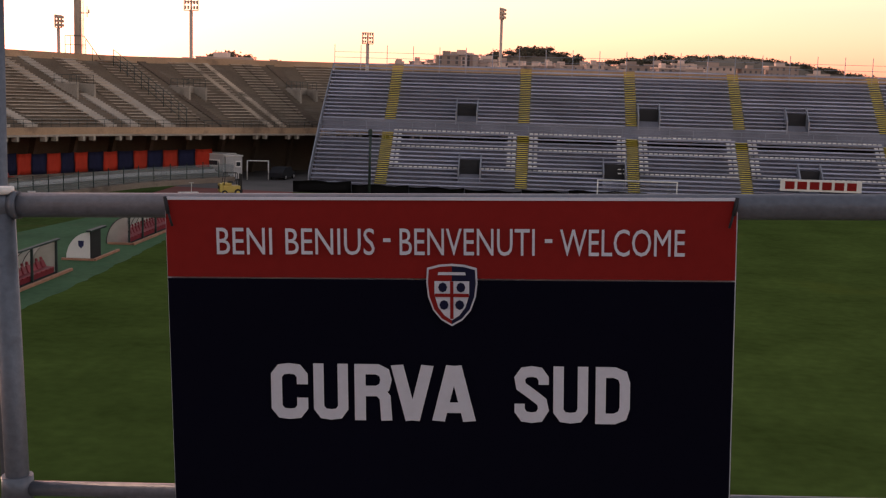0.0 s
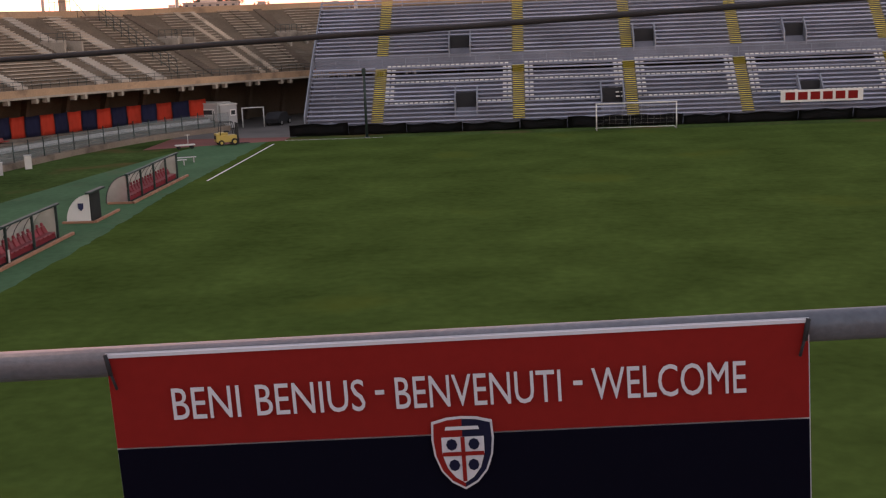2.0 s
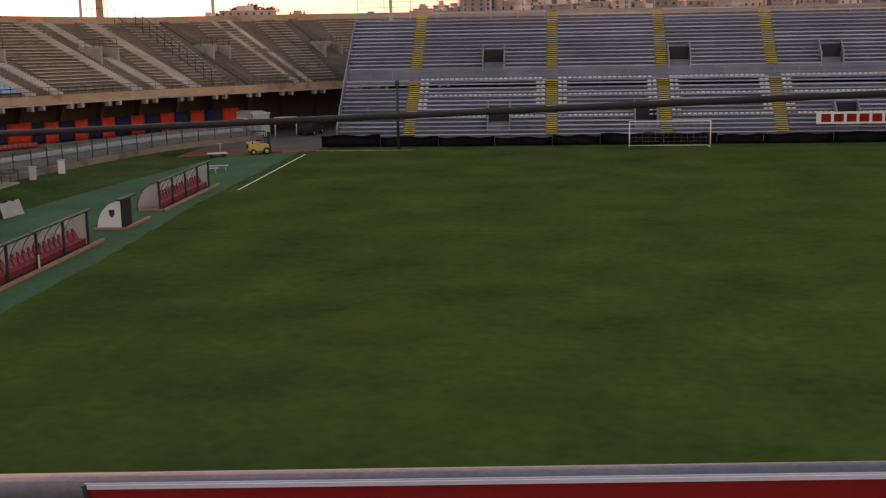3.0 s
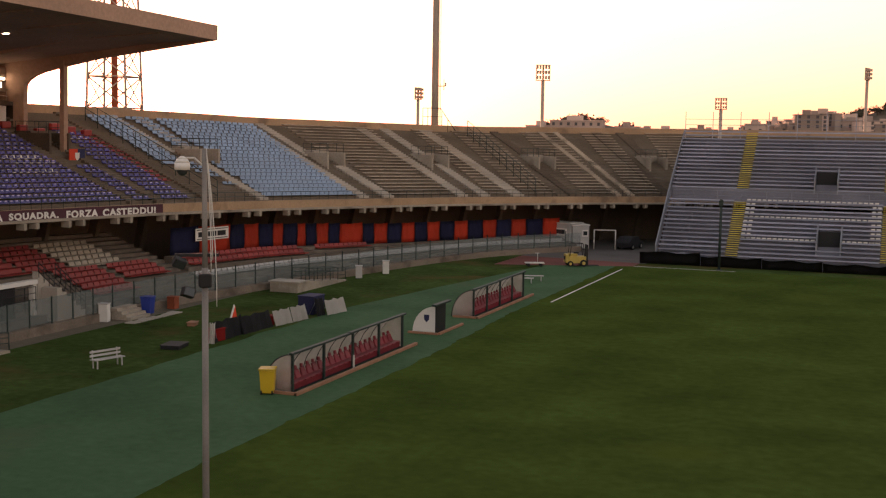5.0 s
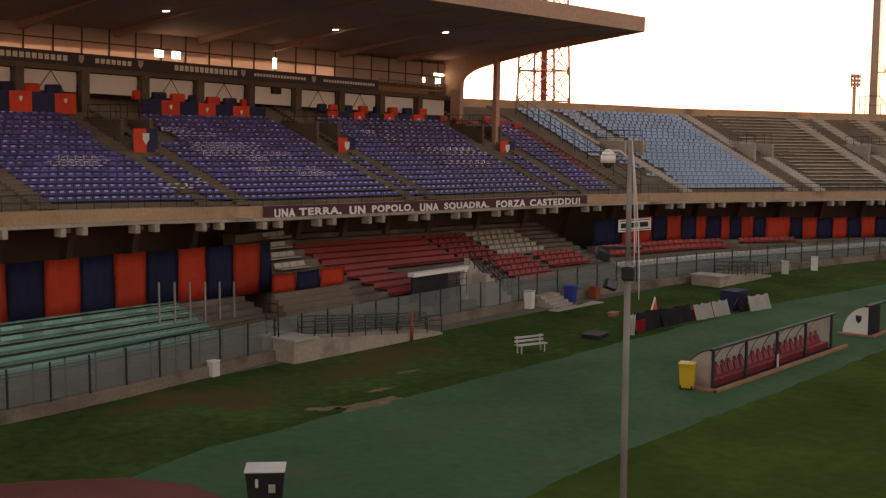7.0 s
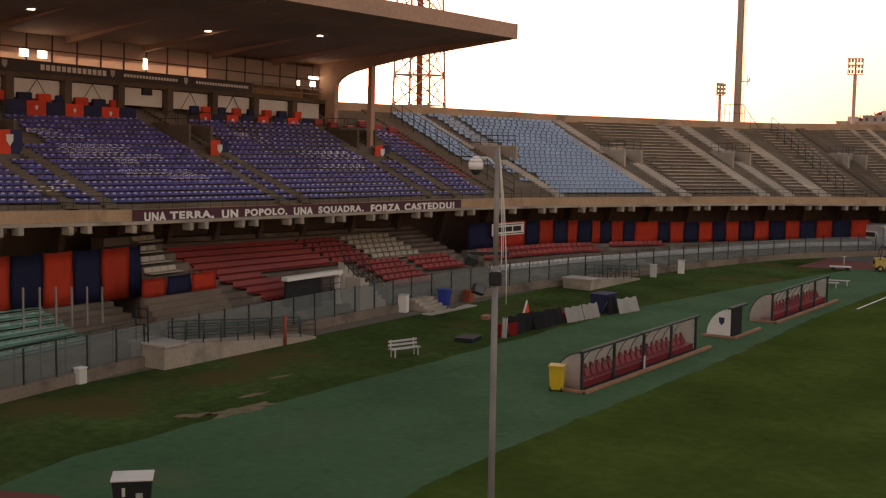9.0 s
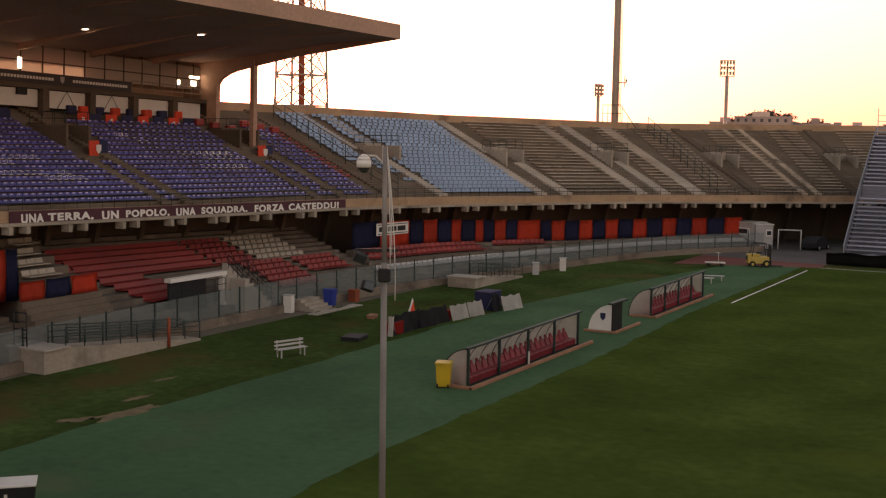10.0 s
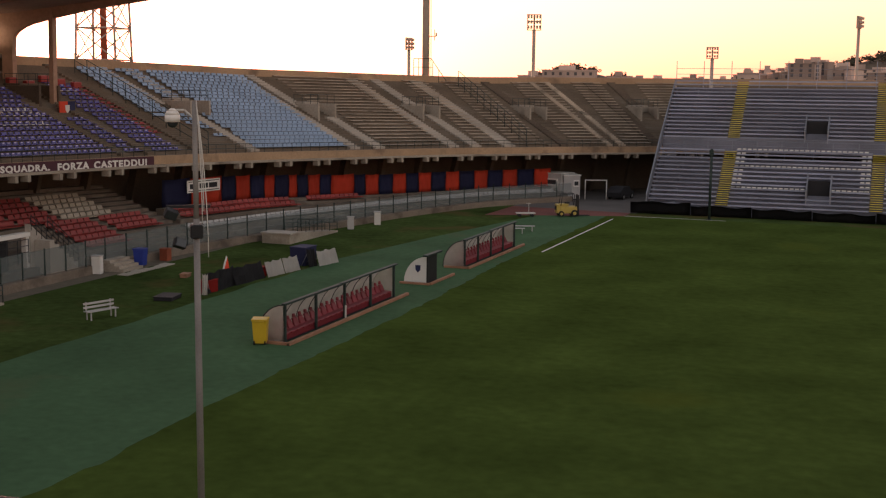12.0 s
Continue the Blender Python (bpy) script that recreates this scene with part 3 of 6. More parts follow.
# iron fences that climb the tier
def sector_fence(s, tall, r, label):
    t = thing("sector_fence", label, "fence")
    for k in range(0, 21, 2):
        o, z = row_at(s, k)
        part("post", tubes([((*plan(s, o), z), (*plan(s, o), z + tall), r)], 5), "iron", t)
        if k < 20:
            o2, z2 = row_at(s, k + 2)
            for h in (.26, .63, 1.0):
                part("rail", tubes([((*plan(s, o), z + h * tall), (*plan(s, o2), z2 + h * tall), r * .8)], 5), "iron", t)


sector_fence(110.0, 1.9, .04, "green iron fence climbing the upper tier")
sector_fence(73.5, 1.7, .035, "dark iron fence between seat sectors")

RUN0 = (O1 - O0) / ROWS_UP
# bench slabs on the bare sectors, paler than the treads darkened for shade
bench_t = thing("terrace_benches", "rows of weathered concrete bench slabs on the upper tier", "benches", kind="structure")
for k in range(ROWS_UP):
    for s0, s1 in ((91.6 if k > 11 else 93.0, 100.2), (104.6, 107.0), (108.8, 112.7), (116.3, 120.2), (123.0, 126.2), (130.3, 140)):
        def slab_profile(s):
            o, z = row_at(s, k)
            a = o + RUN0 * .46
            return [(a, z + .28), (a, z + .36), (a + .42, z + .36), (a + .42, z + .28)]
        part("bench_slab", sweep(stations(s0, s1, 2.6), slab_profile), "slabs", bench_t)

# ---- seats of the upper tier ----
RUN = (O1 - O0) / ROWS_UP


def tier_seats(s0, s1, k0, k1, gap=0.52, skip=(), size=(1, 1, 1)):
    wide = Matrix.Diagonal((*size, 1))
    for k in range(k0, k1):
        s = s0 + random.uniform(0, .2)
        while s < s1:
            if not any(a <= s <= b and ka <= k < kb for a, b, ka, kb in skip):
                o, z = row_at(s, k)
                yield on_bowl(s, o + RUN * .7, z + 0.19) @ wide
            s += gap


aisles = [(a - .55, a + .55, 0, 9) for a in (34.2, 50.9, 65.5)] + [(a - .55, a + .55, 0, 13) for a in (36.9, 53.1, 68.0)]
aisles += [(33.6, 37.5, 8, 12), (50.3, 53.7, 8, 12), (64.9, 68.6, 8, 12), (33.9, 39.4, 11, 30), (50.5, 55.4, 11, 30), (65.7, 69.4, 11, 30)]
seats("stadium_seat", tier_seats(25.2, 71.3, 0, 17, skip=aisles, size=(1, 1.06, .92)), "seat_b", "blue-violet plastic seat with a pale painted glint on the upper tier", "blue upper tier seats", 260, "glint")
seats("edge_seat", [m for k in range(4, 16) for m in tier_seats(71.3 - .12 * max(0, k - 8), 72.3, k, k + 1, .52, size=(1, 1, .74))], "seat_r", "faded red plastic seat at the sector's edge", "red edge seats", 30)
pale = [(73.0, 78.9, 0, 9), (76.8, 77.5, 12, 30), (79.1, 79.8, 12, 30), (76.0, 80.0, 9, 13)]
seats("pale_seat", tier_seats(74.2, 88.5, 0, 21, skip=pale, size=(1.25, 1.26, 1.16)), "seat_lb", "pale blue plastic seat on the upper tier", "pale blue seats", 200)
seats("stray_seat", [m for k, a, b in ((6, 76.2, 77.4), (7, 75.3, 77.6), (5, 76.9, 77.7), (3, 77.0, 77.7), (8, 74.6, 77.8), (8, 74.2, 75.4)) for m in tier_seats(a, b, k, k + 1, .56, size=(1.2, 1.1, .9))], "seat_lb", "stray pale blue seat on bare terrace steps", "stray pale seats", 20)
# narrow pale seats poke out of the blue rows as small dots
seats("white_seat", [m for k, a, b in ((4, 44.5, 48), (5, 41.5, 45.5), (5, 46.2, 47), (7, 42.5, 44), (8, 39.6, 46.6), (9, 39.4, 44), (10, 39.8, 45.5), (12, 39.8, 43), (13, 39.6, 41.6), (2, 33.0, 35), (3, 35.6, 36.3), (6, 60, 63.5), (9, 60, 64.5), (8, 61.5, 65), (13, 57.5, 58.6), (12, 58.6, 59.2), (6, 28, 31), (7, 29, 32), (14, 69.4, 71)) for m in tier_seats(a, b, k, k + 1, .56, size=(1.1, .62, 1.0))],
      "offwhite", "narrow pale seat set over the blue ones", "pale replacement seats", 0)
# red and navy boards behind the blue seats, with covered seats over them
def board_foot(s):
    return float(np.interp(s, (28, 40, 48, 64, 72), (13.2, 12.76, 12.35, 11.83, 11.6)))


def small_shield(parent, x, z, k):
    o_ = part("shield", outline([(-.32 * k, .45 * k), (.32 * k, .45 * k), (.30 * k, -.05 * k), (0, -.45 * k), (-.30 * k, -.05 * k)], 0, .02), "white", parent)
    o_.matrix_basis = pose(x, 0, z, 0, 0, 90)


for a, n in ((27.4, 5), (39.75, 7), (56.3, 8)):
    for j in range(n):
        w = 1.5 if a < 50 else 1.17
        s = a + w * (j + .5)
        colour = "red" if j % 2 == (a == 39.75) else "navy"
        t = thing("parapet_board", colour + " painted board behind the blue seats", "board", on_bowl(s, 19.8, board_foot(s) - .25), "parapet boards")
        part("panel", bevelled(boxes((0, .07, -w / 2 + .01, w / 2 - .01, 0, 1.27)), .01, 1), colour, t)
        if colour == "red":
            small_shield(t, .08, .8, .36)
        cover = obj("seat_cover", bevelled(boxes((-.45, 0, -w * .36, w * .36, 0, .62)), .12, 2), "navy" if colour == "red" else "red")
        cover.matrix_basis = on_bowl(s - .25, 20.5, board_foot(s) + .95)
        tagged(cover, ("navy" if colour == "red" else "red") + " padded seat cover behind the boards", "seat cover", "seat covers")
for s0 in (65.9, 69.6):
    for j in range(3):
        cover = obj("seat_cover", bevelled(boxes((-.45, 0, -.45, .45, 0, .55)), .1, 2), "seat_r")
        cover.matrix_basis = on_bowl(s0 + j * .95, 19.6 - .5 * j, row_at(s0, 16)[1] + .35 - .25 * j)
        tagged(cover, "faded red padded seat at the block's upper corner", "seat cover", "seat covers")
# painted shield boards beside the doorways
for s, z in ((35.8, 10.6), (52.6, 9.9), (67.2, 9.45)):
    t = thing("shield_board", "red and navy painted board with a pale shield", "board", on_bowl(s, 14.0, z), "shield boards")
    part("red_half", boxes((0, .06, -.85, 0.05, -.7, 1.3)), "red", t)
    part("navy_half", boxes((0, .06, 0.05, .85, -.7, 1.3)), "navy", t)
    small_shield(t, .07, .68, .75)

# ---- cloth panels under the tier ----
def cloth(s0, s1, o, colour, z0=None, z1=None):
    za, zb = cloth_z((s0 + s1) / 2)
    za, zb = (za if z0 is None else z0), (zb if z1 is None else z1)
    bm = bmesh.new()
    n, m = 7, 4
    grid = [[bm.verts.new((*plan(s0 + (s1 - s0) * i / n, o + 0.05 * math.sin(i * 2.2 + j * 1.3 + s0)), za + (zb - za) * j / m - (0.05 * math.sin(math.pi * i / n) if j == m else 0))) for j in range(m + 1)] for i in range(n + 1)]
    for i in range(n):
        for j in range(m):
            bm.faces.new((grid[i][j], grid[i + 1][j], grid[i + 1][j + 1], grid[i][j + 1]))
    bmesh.ops.solidify(bm, geom=bm.faces[:], thickness=0.03)
    c = obj("cloth_panel", bm, colour, None, "", True)
    tagged(c, ("bright red" if colour == "red" else "dark navy blue") + " cloth panel hung under the tier", "cloth panel", "striped cloth panels")


s, k = 18.4, 1
for w in (2.0, 2.0, 2.0, 2.0, 2.0, 1.97, 2.03, 1.92, 1.9, 1.96, .86):
    cloth(s, s + w - .02, 6.6, ("red", "navy")[k % 2])
    s, k = s + w, k + 1
for a, b, c in ((36.8, 38.55, "red"), (38.6, 40.4, "navy"), (40.45, 42.4, "red")):
    cloth(a, b, 4.0, c, 2.88, 3.95)
s, k = 69.6, 1
for w in (2.8, 3.1, 1.45, 1.5, 1.5, 1.05, 1.55, .9, 1.2, 1.3, 1.25, 2.6, 1.3, 1.55, 1.65, 1.55, 1.5, 1.5, 1.75, 1.65, 1.85, 1.65, 1.85, 1.85, 2.1, 2.1):
    cloth(s, s + w - .03, 7.2, ("red", "navy")[k % 2])
    s, k = s + w, k + 1

# ---- lower tier seats ----
def low_seats(s0, s1, ka, kb, rows, o0, o1, z0, z1, gap=0.55, tall=1.3):
    for k in range(ka, kb):
        s = s0
        while s < s1:
            o = o0(s) + (o1 - o0(s)) * (k + .55) / rows
            yield on_bowl(s, o, z0 + (z1(s) - z0) * (k + 1) / rows) @ Matrix.Diagonal((1.5, 1.26, tall, 1))
            s += gap


main = (14, foot_o, 13.5, 0.6, lambda s: 5.1 - 0.035 * (s - 42))
near = (7, foot_o, 7.0, 0.75, lambda s: cloth_z(s)[0] - 0.05)
far = (6, foot_o, 7.15, 0.5, lambda s: cloth_z(s)[0])
red_spots = [m for k in range(2, 6) for m in low_seats(47.2 - .4 * (k - 2), 51.6 - .6 * (k - 2), k, k + 1, *main)]
red_spots += list(low_seats(45.4, 57.2, 6, 11, *main)) + list(low_seats(59.4, 63.0, 1, 6, *main)) + list(low_seats(57.9, 61.0, 6, 11, *main)) + list(low_seats(64.0, 67.4, 3, 6, *main)) + list(low_seats(43.0, 45.0, 6, 9, *main))
seats("lower_seat", red_spots, "seat_r", "faded red plastic seat of the lower tier", "red lower tier seats", 280)
seats("lower_red_seat", list(low_seats(70, 82, 3, 5, *far)) + list(low_seats(84, 90, 4, 5, *far)), "seat_r", "faded red plastic seat before the cloth panels", "red far seats", 0)
seats("green_seat", low_seats(6, 32.4, 1, 7, *near, .55, .8), "seat_g", "green plastic seat of the low terrace", "green terrace seats", 150)
seats("cream_seat", [m for k in range(1, 5) for m in low_seats(max(39.25, 38.5 + .95 * (k - 1)), 41.2 + .5 * (k - 1), k, k + 1, 6, lambda s: 4.1, 11.0, 2.75, lambda s: 5.6, .6)] + list(low_seats(61.5, 65.6, 6, 11, *main)), "seat_w", "cream plastic seat of the lower tier", "cream lower seats", 60)
seats("grey_seat", low_seats(69, 113, 1, 2, *far), "cabin", "grey plastic seat behind the fence", "grey far seats", 0)

# bare pale posts before the cloths and an iron railing before the green seats
for k in range(6):
    s = 29.6 + .98 * k
    z = near[3] + (near[4](s) - near[3]) * .55
    t = thing("bare_post", "bare pale steel post on the low terrace", "post", on_bowl(s, 4.5, z - .1), "bare terrace posts")
    part("shaft", boxes((-.04, .04, -.04, .04, 0, 2.5 - .08 * k)), "pole", t)
    part("foot", boxes((-.1, .1, -.1, .1, 0, .03)), "pole", t)
rl_t = thing("terrace_railing", "dark green iron railing before the green seats", "railing")
for a in np.arange(18, 33.5, 1.6):
    bm = bmesh.new()
    p0, p1 = plan(a, wall_o(a) + .75), plan(a + 1.6, wall_o(a + 1.6) + .75)
    tube(bm, (*p0, .5), (*p0, 2.25), .035, n=5)
    for h in (1.85, 2.22):
        tube(bm, (*p0, h), (*p1, h), .03, n=5)
    part("railing_bay", bm, "iron", rl_t)

# ---- long banner on the fascia ----
ban = thing("slogan_banner", "long maroon banner with white slogan tied to the fascia", "banner")
for a, b in zip(stations(37.8, 67.6, 3), stations(37.8, 67.6, 3)[1:]):
    part("cloth", sweep([a, b], lambda s: [(5.78, front_z(s) - .86), (5.78, front_z(s) + .0), (5.82, front_z(s) + .0), (5.82, front_z(s) - .86)]), "maroon", ban)
for body, sa_, sb_ in (("UNA", 38.58, 40.2), ("TERRA,", 40.48, 43.95), ("UN", 44.62, 46.0), ("POPOLO,", 46.6, 50.45), ("UNA", 51.07, 52.95), ("SQUADRA.", 53.5, 58.25), ("FORZA", 58.9, 61.65), ("CASTEDDU!", 62.05, 66.9)):
    bm = letters(body, sb_ - sa_, 0.53, 0.045, 0.01, 1.16)
    for v in bm.verts:
        s = sa_ + v.co.x
        x, y = plan(s, 5.77 - v.co.z)
        v.co = Vector((x, y, front_z(s) - 0.69 + v.co.y))
    for piece in islands(bm):
        part("letter", piece, "white", ban, "white block letter")

# ---- main stand: press box and cantilever roof ----
TILT = pose(0, 55, 0.2, -2.1) @ pose(0, -55, 0)
press = thing("press_box", "glazed press box over white panels at the tier's back", "press box", TILT)
XB = -77.4
# slab, end wall, columns and mullions share the concrete darkened for shade
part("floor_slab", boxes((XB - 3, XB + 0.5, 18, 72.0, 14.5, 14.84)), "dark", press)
part("back_wall", boxes((XB - 3.3, XB - 3.0, 18, 72.0, 12.0, 15.5)), "offwhite", press)
part("balcony_wall", boxes((XB - 1.6, XB - 1.4, 60, 71.9, 14.85, 17.4)), "ochre", press)
part("end_wall", boxes((XB - 3.0, XB + .3, 72.0, 72.3, 12.5, 15.0)), "dark", press)
part("sign_band", boxes((XB + .5, XB + .62, 18, 62.8, 14.84, 15.62)), "band", press, "dark band with pale worn lettering")
white_me = bpy.data.meshes.new("white_panel")
bm = bevelled(boxes((0, .12, 0, 3.7, 0, 1.25)), .02, 1)
bm.to_mesh(white_me); bm.free(); white_me.materials.append(M["white"])
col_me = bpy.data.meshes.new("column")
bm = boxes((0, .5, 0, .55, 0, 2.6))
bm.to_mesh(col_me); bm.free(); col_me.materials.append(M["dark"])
brace_me = bpy.data.meshes.new("brace")
bm = tubes([((.2, 1.85, 1.25), (.2, .95, 0), .025), ((.2, 1.85, 1.25), (.2, 2.75, 0), .025)], 4)
bm.to_mesh(brace_me); bm.free(); brace_me.materials.append(M["blackiron"])
for k in range(12):
    y = 18.8 + 4.5 * k
    if y < 68:
        share("white_panel", white_me, press, pose(XB, y, 13.2))
    share("column", col_me, press, pose(XB + .1, y - .72, 12.0))
    if k % 3 != 1 and y < 68:
        share("brace", brace_me, press, pose(XB, y, 13.2))
part("white_panel", boxes((XB, XB + .12, 68.6, 71.4, 13.2, 14.45)), "white", press)
part("dark_box", boxes((XB + .14, XB + .4, 52.0, 52.8, 14.0, 14.5)), "blackiron", press, "small dark box on the panels")
pane_me = bpy.data.meshes.new("pane")
bm = boxes((0, .05, 0, 1.9, 0, 1.9))
bm.to_mesh(pane_me); bm.free(); pane_me.materials.append(M["pane"])
mul_me = bpy.data.meshes.new("mullion")
bm = boxes((-.03, .09, -.05, .05, 0, 2.1))
bm.to_mesh(mul_me); bm.free(); mul_me.materials.append(M["dark"])
y = 18.2
while y < 71:
    p = share("pane", pane_me, press, pose(XB + .3, y + .05, 15.55))
    p.visible_shadow = False
    share("mullion", mul_me, press, pose(XB + .3, y, 15.55))
    y += 2.0
part("transom", boxes((XB + .28, XB + .4, 18, 71.5, 16.35, 16.43)), "dark", press)
for y0 in (27.2, 36.0, 40.4, 49.0, 55.8):
    o = part("crest", outline([(-.2, .24), (.2, .24), (.18, -.08), (0, -.26), (-.18, -.08)], 0, .02), "cabin", press, "pale crest shape")
    o.matrix_basis = pose(XB + .64, y0, 15.25, 0, 0, 90)
# lettering on the band as plain upright bars
for y0, y1, h, w in ((19, 26, .2, .3), (28, 35, .34, .42), (37, 39.6, .3, .4), (43.1, 48.2, .36, .42), (50.0, 55.0, .2, .28), (56.8, 62.2, .2, .28)):
    y = y0
    while y < y1:
        part("sign_bar", boxes((XB + .625, XB + .64, y, y + w * .72, 15.23 - h / 2, 15.23 + h / 2)), "white", press)
        y += w
bm = bmesh.new()
for y in np.arange(62.9, 72, 1.15):
    tube(bm, (XB + .55, y, 14.84), (XB + .55, y, 15.75), .03, n=4)
for h in (15.2, 15.75):
    tube(bm, (XB + .55, 62.9, h), (XB + .55, 72, h), .03, n=4)
part("balcony_railing", bm, "mast", press)
lit = mat("warm_glow", (1, .9, .7), .5, bump=0)
lit.node_tree.nodes["Principled BSDF"].inputs["Emission Color"].default_value = (1.0, .80, .52, 1)
lit.node_tree.nodes["Principled BSDF"].inputs["Emission Strength"].default_value = 2.2
# warm glowing panels at a few spots behind the press box glass
for y0, w, z0, z1 in ((42.0, .34, .1, .55), (43.4, .34, .1, .55), (52.1, .17, .05, .8), (68.4, .14, .1, .45), (70.3, .6, .72, .9), (70.2, .3, .1, .5)):
    lamp = thing("glow_panel", "glowing panel behind the press box glass", "lamp", TILT @ pose(XB + .38, y0, 15.75), "press box lamps")
    part("housing", boxes((-.03, .0, -w - .04, w + .04, z0 - .04, z1 + .04)), "offwhite", lamp)
    part("tube", boxes((.002, .03, -w, w, z0, z1)), lit, lamp, "glowing warm face")

roof = thing("cantilever_roof", "huge dark concrete cantilever roof over the main stand", "roof", pose(0, 71.3, 0, -1.2) @ pose(0, -71.3, 0))
Y0R, Y1R = 8.0, 71.3
bm = bmesh.new()
prof = [(-58.0, 19.05), (-58.0, 20.0), (-66, 20.3), (-86, 19.2), (-86, 17.0), (-80, 17.1), (-72, 17.9), (-64, 18.75)]
a = [bm.verts.new((x, Y0R, z)) for x, z in prof]
b = [bm.verts.new((x, Y1R, z)) for x, z in prof]
bm.faces.new(a); bm.faces.new(b[::-1])
for k in range(len(prof)):
    j = (k + 1) % len(prof)
    bm.faces.new((a[j], a[k], b[k], b[j]))
bmesh.ops.recalc_face_normals(bm, faces=bm.faces[:])
part("slab", bm, "roofc", roof)
part("edge_beam", boxes((-58.14, -57.9, Y0R - .1, Y1R + .15, 19.0, 20.08)), "roofc", roof)
part("end_beam", outline([(-57.95, 19.0), (-57.95, 20.1), (-66, 20.4), (-86, 19.3), (-86, 16.6), (-79.0, 14.4), (-75.3, 14.4), (-75.2, 15.69), (-74.9, 16.06), (-74.2, 16.45), (-73.45, 16.7), (-71.4, 17.13), (-68, 17.75)], Y1R + .0, Y1R + .45), "roofc", roof)
for y in np.arange(12.0, 70, 6.7):
    part("rib", outline([(-59, 18.92), (-66, 18.55), (-74, 17.4), (-80, 16.5), (-80, 17.3), (-72, 18.1), (-59, 19.2)], y, y + .4), "roofc", roof)
part("end_column", boxes((-76.3, -75.3, Y1R, Y1R + .5, 11.0, 15.0)), "roofc", roof)
part("slim_column", boxes((-71.75, -71.35, Y1R - .1, Y1R + .4, 10.2, 17.6)), "roofc", roof)
for x, y in ((-70, 24), (-70, 38), (-70, 52), (-67, 31), (-67, 60)):
    t = thing("roof_lamp", "small lit lamp under the roof", "lamp", pose(x, y, 17.95 + (x + 72) * .1 + .021 * (71.3 - y)), "roof lamps")
    part("bowl", tubes([((0, 0, 0), (0, 0, .25), .28)], 10), "lamp", t)
    part("bulb", tubes([((0, 0, -.06), (0, 0, 0.0), .22)], 10), bpy.data.materials["warm_glow"], t)

# ---- steel stand at the far end ----
STEEP = pose(0, 110.7, 0) @ Matrix.Diagonal((1, .6, 1, 1)) @ pose(0, -110.7, 0)
stand = thing("steel_stand", "grey scaffold stand with bench planks and yellow stairs", "grandstand", STEEP)
XL, XR = -32.1, 52.0
STAIRS = (-25.0, -11.0, 0.1, 11.1, 25.8, 38.5)
rowsL = [(110.7 + .76 * k, 1.05 + .385 * k) for k in range(13)]
rowsU = [(123.0 + .745 * k, 7.25 + .375 * k) for k in range(15)]
VL, VU = (-16.2, -1.8, 17.3, 31), (-17.0, 1.9, 17.0, 32)
bays = list(zip((XL,) + tuple(x + .62 for x in STAIRS), tuple(x - .62 for x in STAIRS) + (XR,)))
cache = {}


def plank_mesh(name, w, d, h, material):
    key = (name, round(w, 2))
    if key not in cache:
        bm = boxes((0, w, 0, d, 0, h))
        me = bpy.data.meshes.new(name)
        bm.to_mesh(me); bm.free()
        me.materials.append(M[material])
        cache[key] = me
    return cache[key]


def split(x0, x1, holes, half=1.05):
    out, x = [], x0
    for h in sorted(holes):
        if x0 < h - half and h + half < x1:
            out.append((x, h - half))
            x = h + half
    return out + [(x, x1)]


for rows_, vom, vrows in ((rowsL, VL, range(2, 6)), (rowsU, VU, range(0, 5))):
    for k, (y, z) in enumerate(rows_):
        for x0, x1 in bays:
            for xa, xb in split(x0, x1, vom if k in vrows else ()):
                share("bench_plank", plank_mesh("bench_plank", xb - xa, .34, .13, "plank"), stand, pose(xa, y + .3, z + .32))
                share("foot_plank", plank_mesh("foot_plank", xb - xa, .42, .12, "plank"), stand, pose(xa, y - .1, z - .06))
for x in STAIRS:
    for rows_ in (rowsL, rowsU):
        for y, z in rows_:
            for h in (0, 1):
                share("yellow_tread", plank_mesh("yellow_tread", 1.15, .36, .06, "yellow"), stand, pose(x - .575, y + .38 * h, z + .02 + .19 * h))
# sheets added below the planks; their dark colour stands for shade in the gaps
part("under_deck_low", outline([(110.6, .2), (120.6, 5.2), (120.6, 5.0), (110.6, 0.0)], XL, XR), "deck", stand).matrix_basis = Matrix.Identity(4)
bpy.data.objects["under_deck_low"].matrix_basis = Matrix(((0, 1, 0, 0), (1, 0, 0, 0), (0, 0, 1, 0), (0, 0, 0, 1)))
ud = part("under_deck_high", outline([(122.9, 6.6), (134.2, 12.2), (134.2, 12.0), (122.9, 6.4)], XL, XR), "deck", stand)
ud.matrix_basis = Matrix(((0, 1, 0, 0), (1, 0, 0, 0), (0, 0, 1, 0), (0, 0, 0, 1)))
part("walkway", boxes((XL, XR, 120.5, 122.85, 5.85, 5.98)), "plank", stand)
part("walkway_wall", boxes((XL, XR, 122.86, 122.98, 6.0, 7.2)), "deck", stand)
part("side_panel", outline([(110.3, .6), (110.3, 1.9), (120.4, 7.0), (122.9, 8.1), (134.4, 13.0), (134.4, 11.4), (122.8, 6.3)], XL - .14, XL - .04), "steel", stand).matrix_basis = Matrix(((0, 1, 0, 0), (1, 0, 0, 0), (0, 0, 1, 0), (0, 0, 0, 1)))
bm = bmesh.new()
for x in np.arange(XL, XR, 2.4):
    tube(bm, (x, 120.5, 6.0), (x, 120.5, 7.0), .025, n=4)
for h in (6.5, 7.0):
    tube(bm, (XL, 120.5, h), (XR, 120.5, h), .025, n=4)
part("walkway_railing", bm, "steel", stand)
bm = bmesh.new()
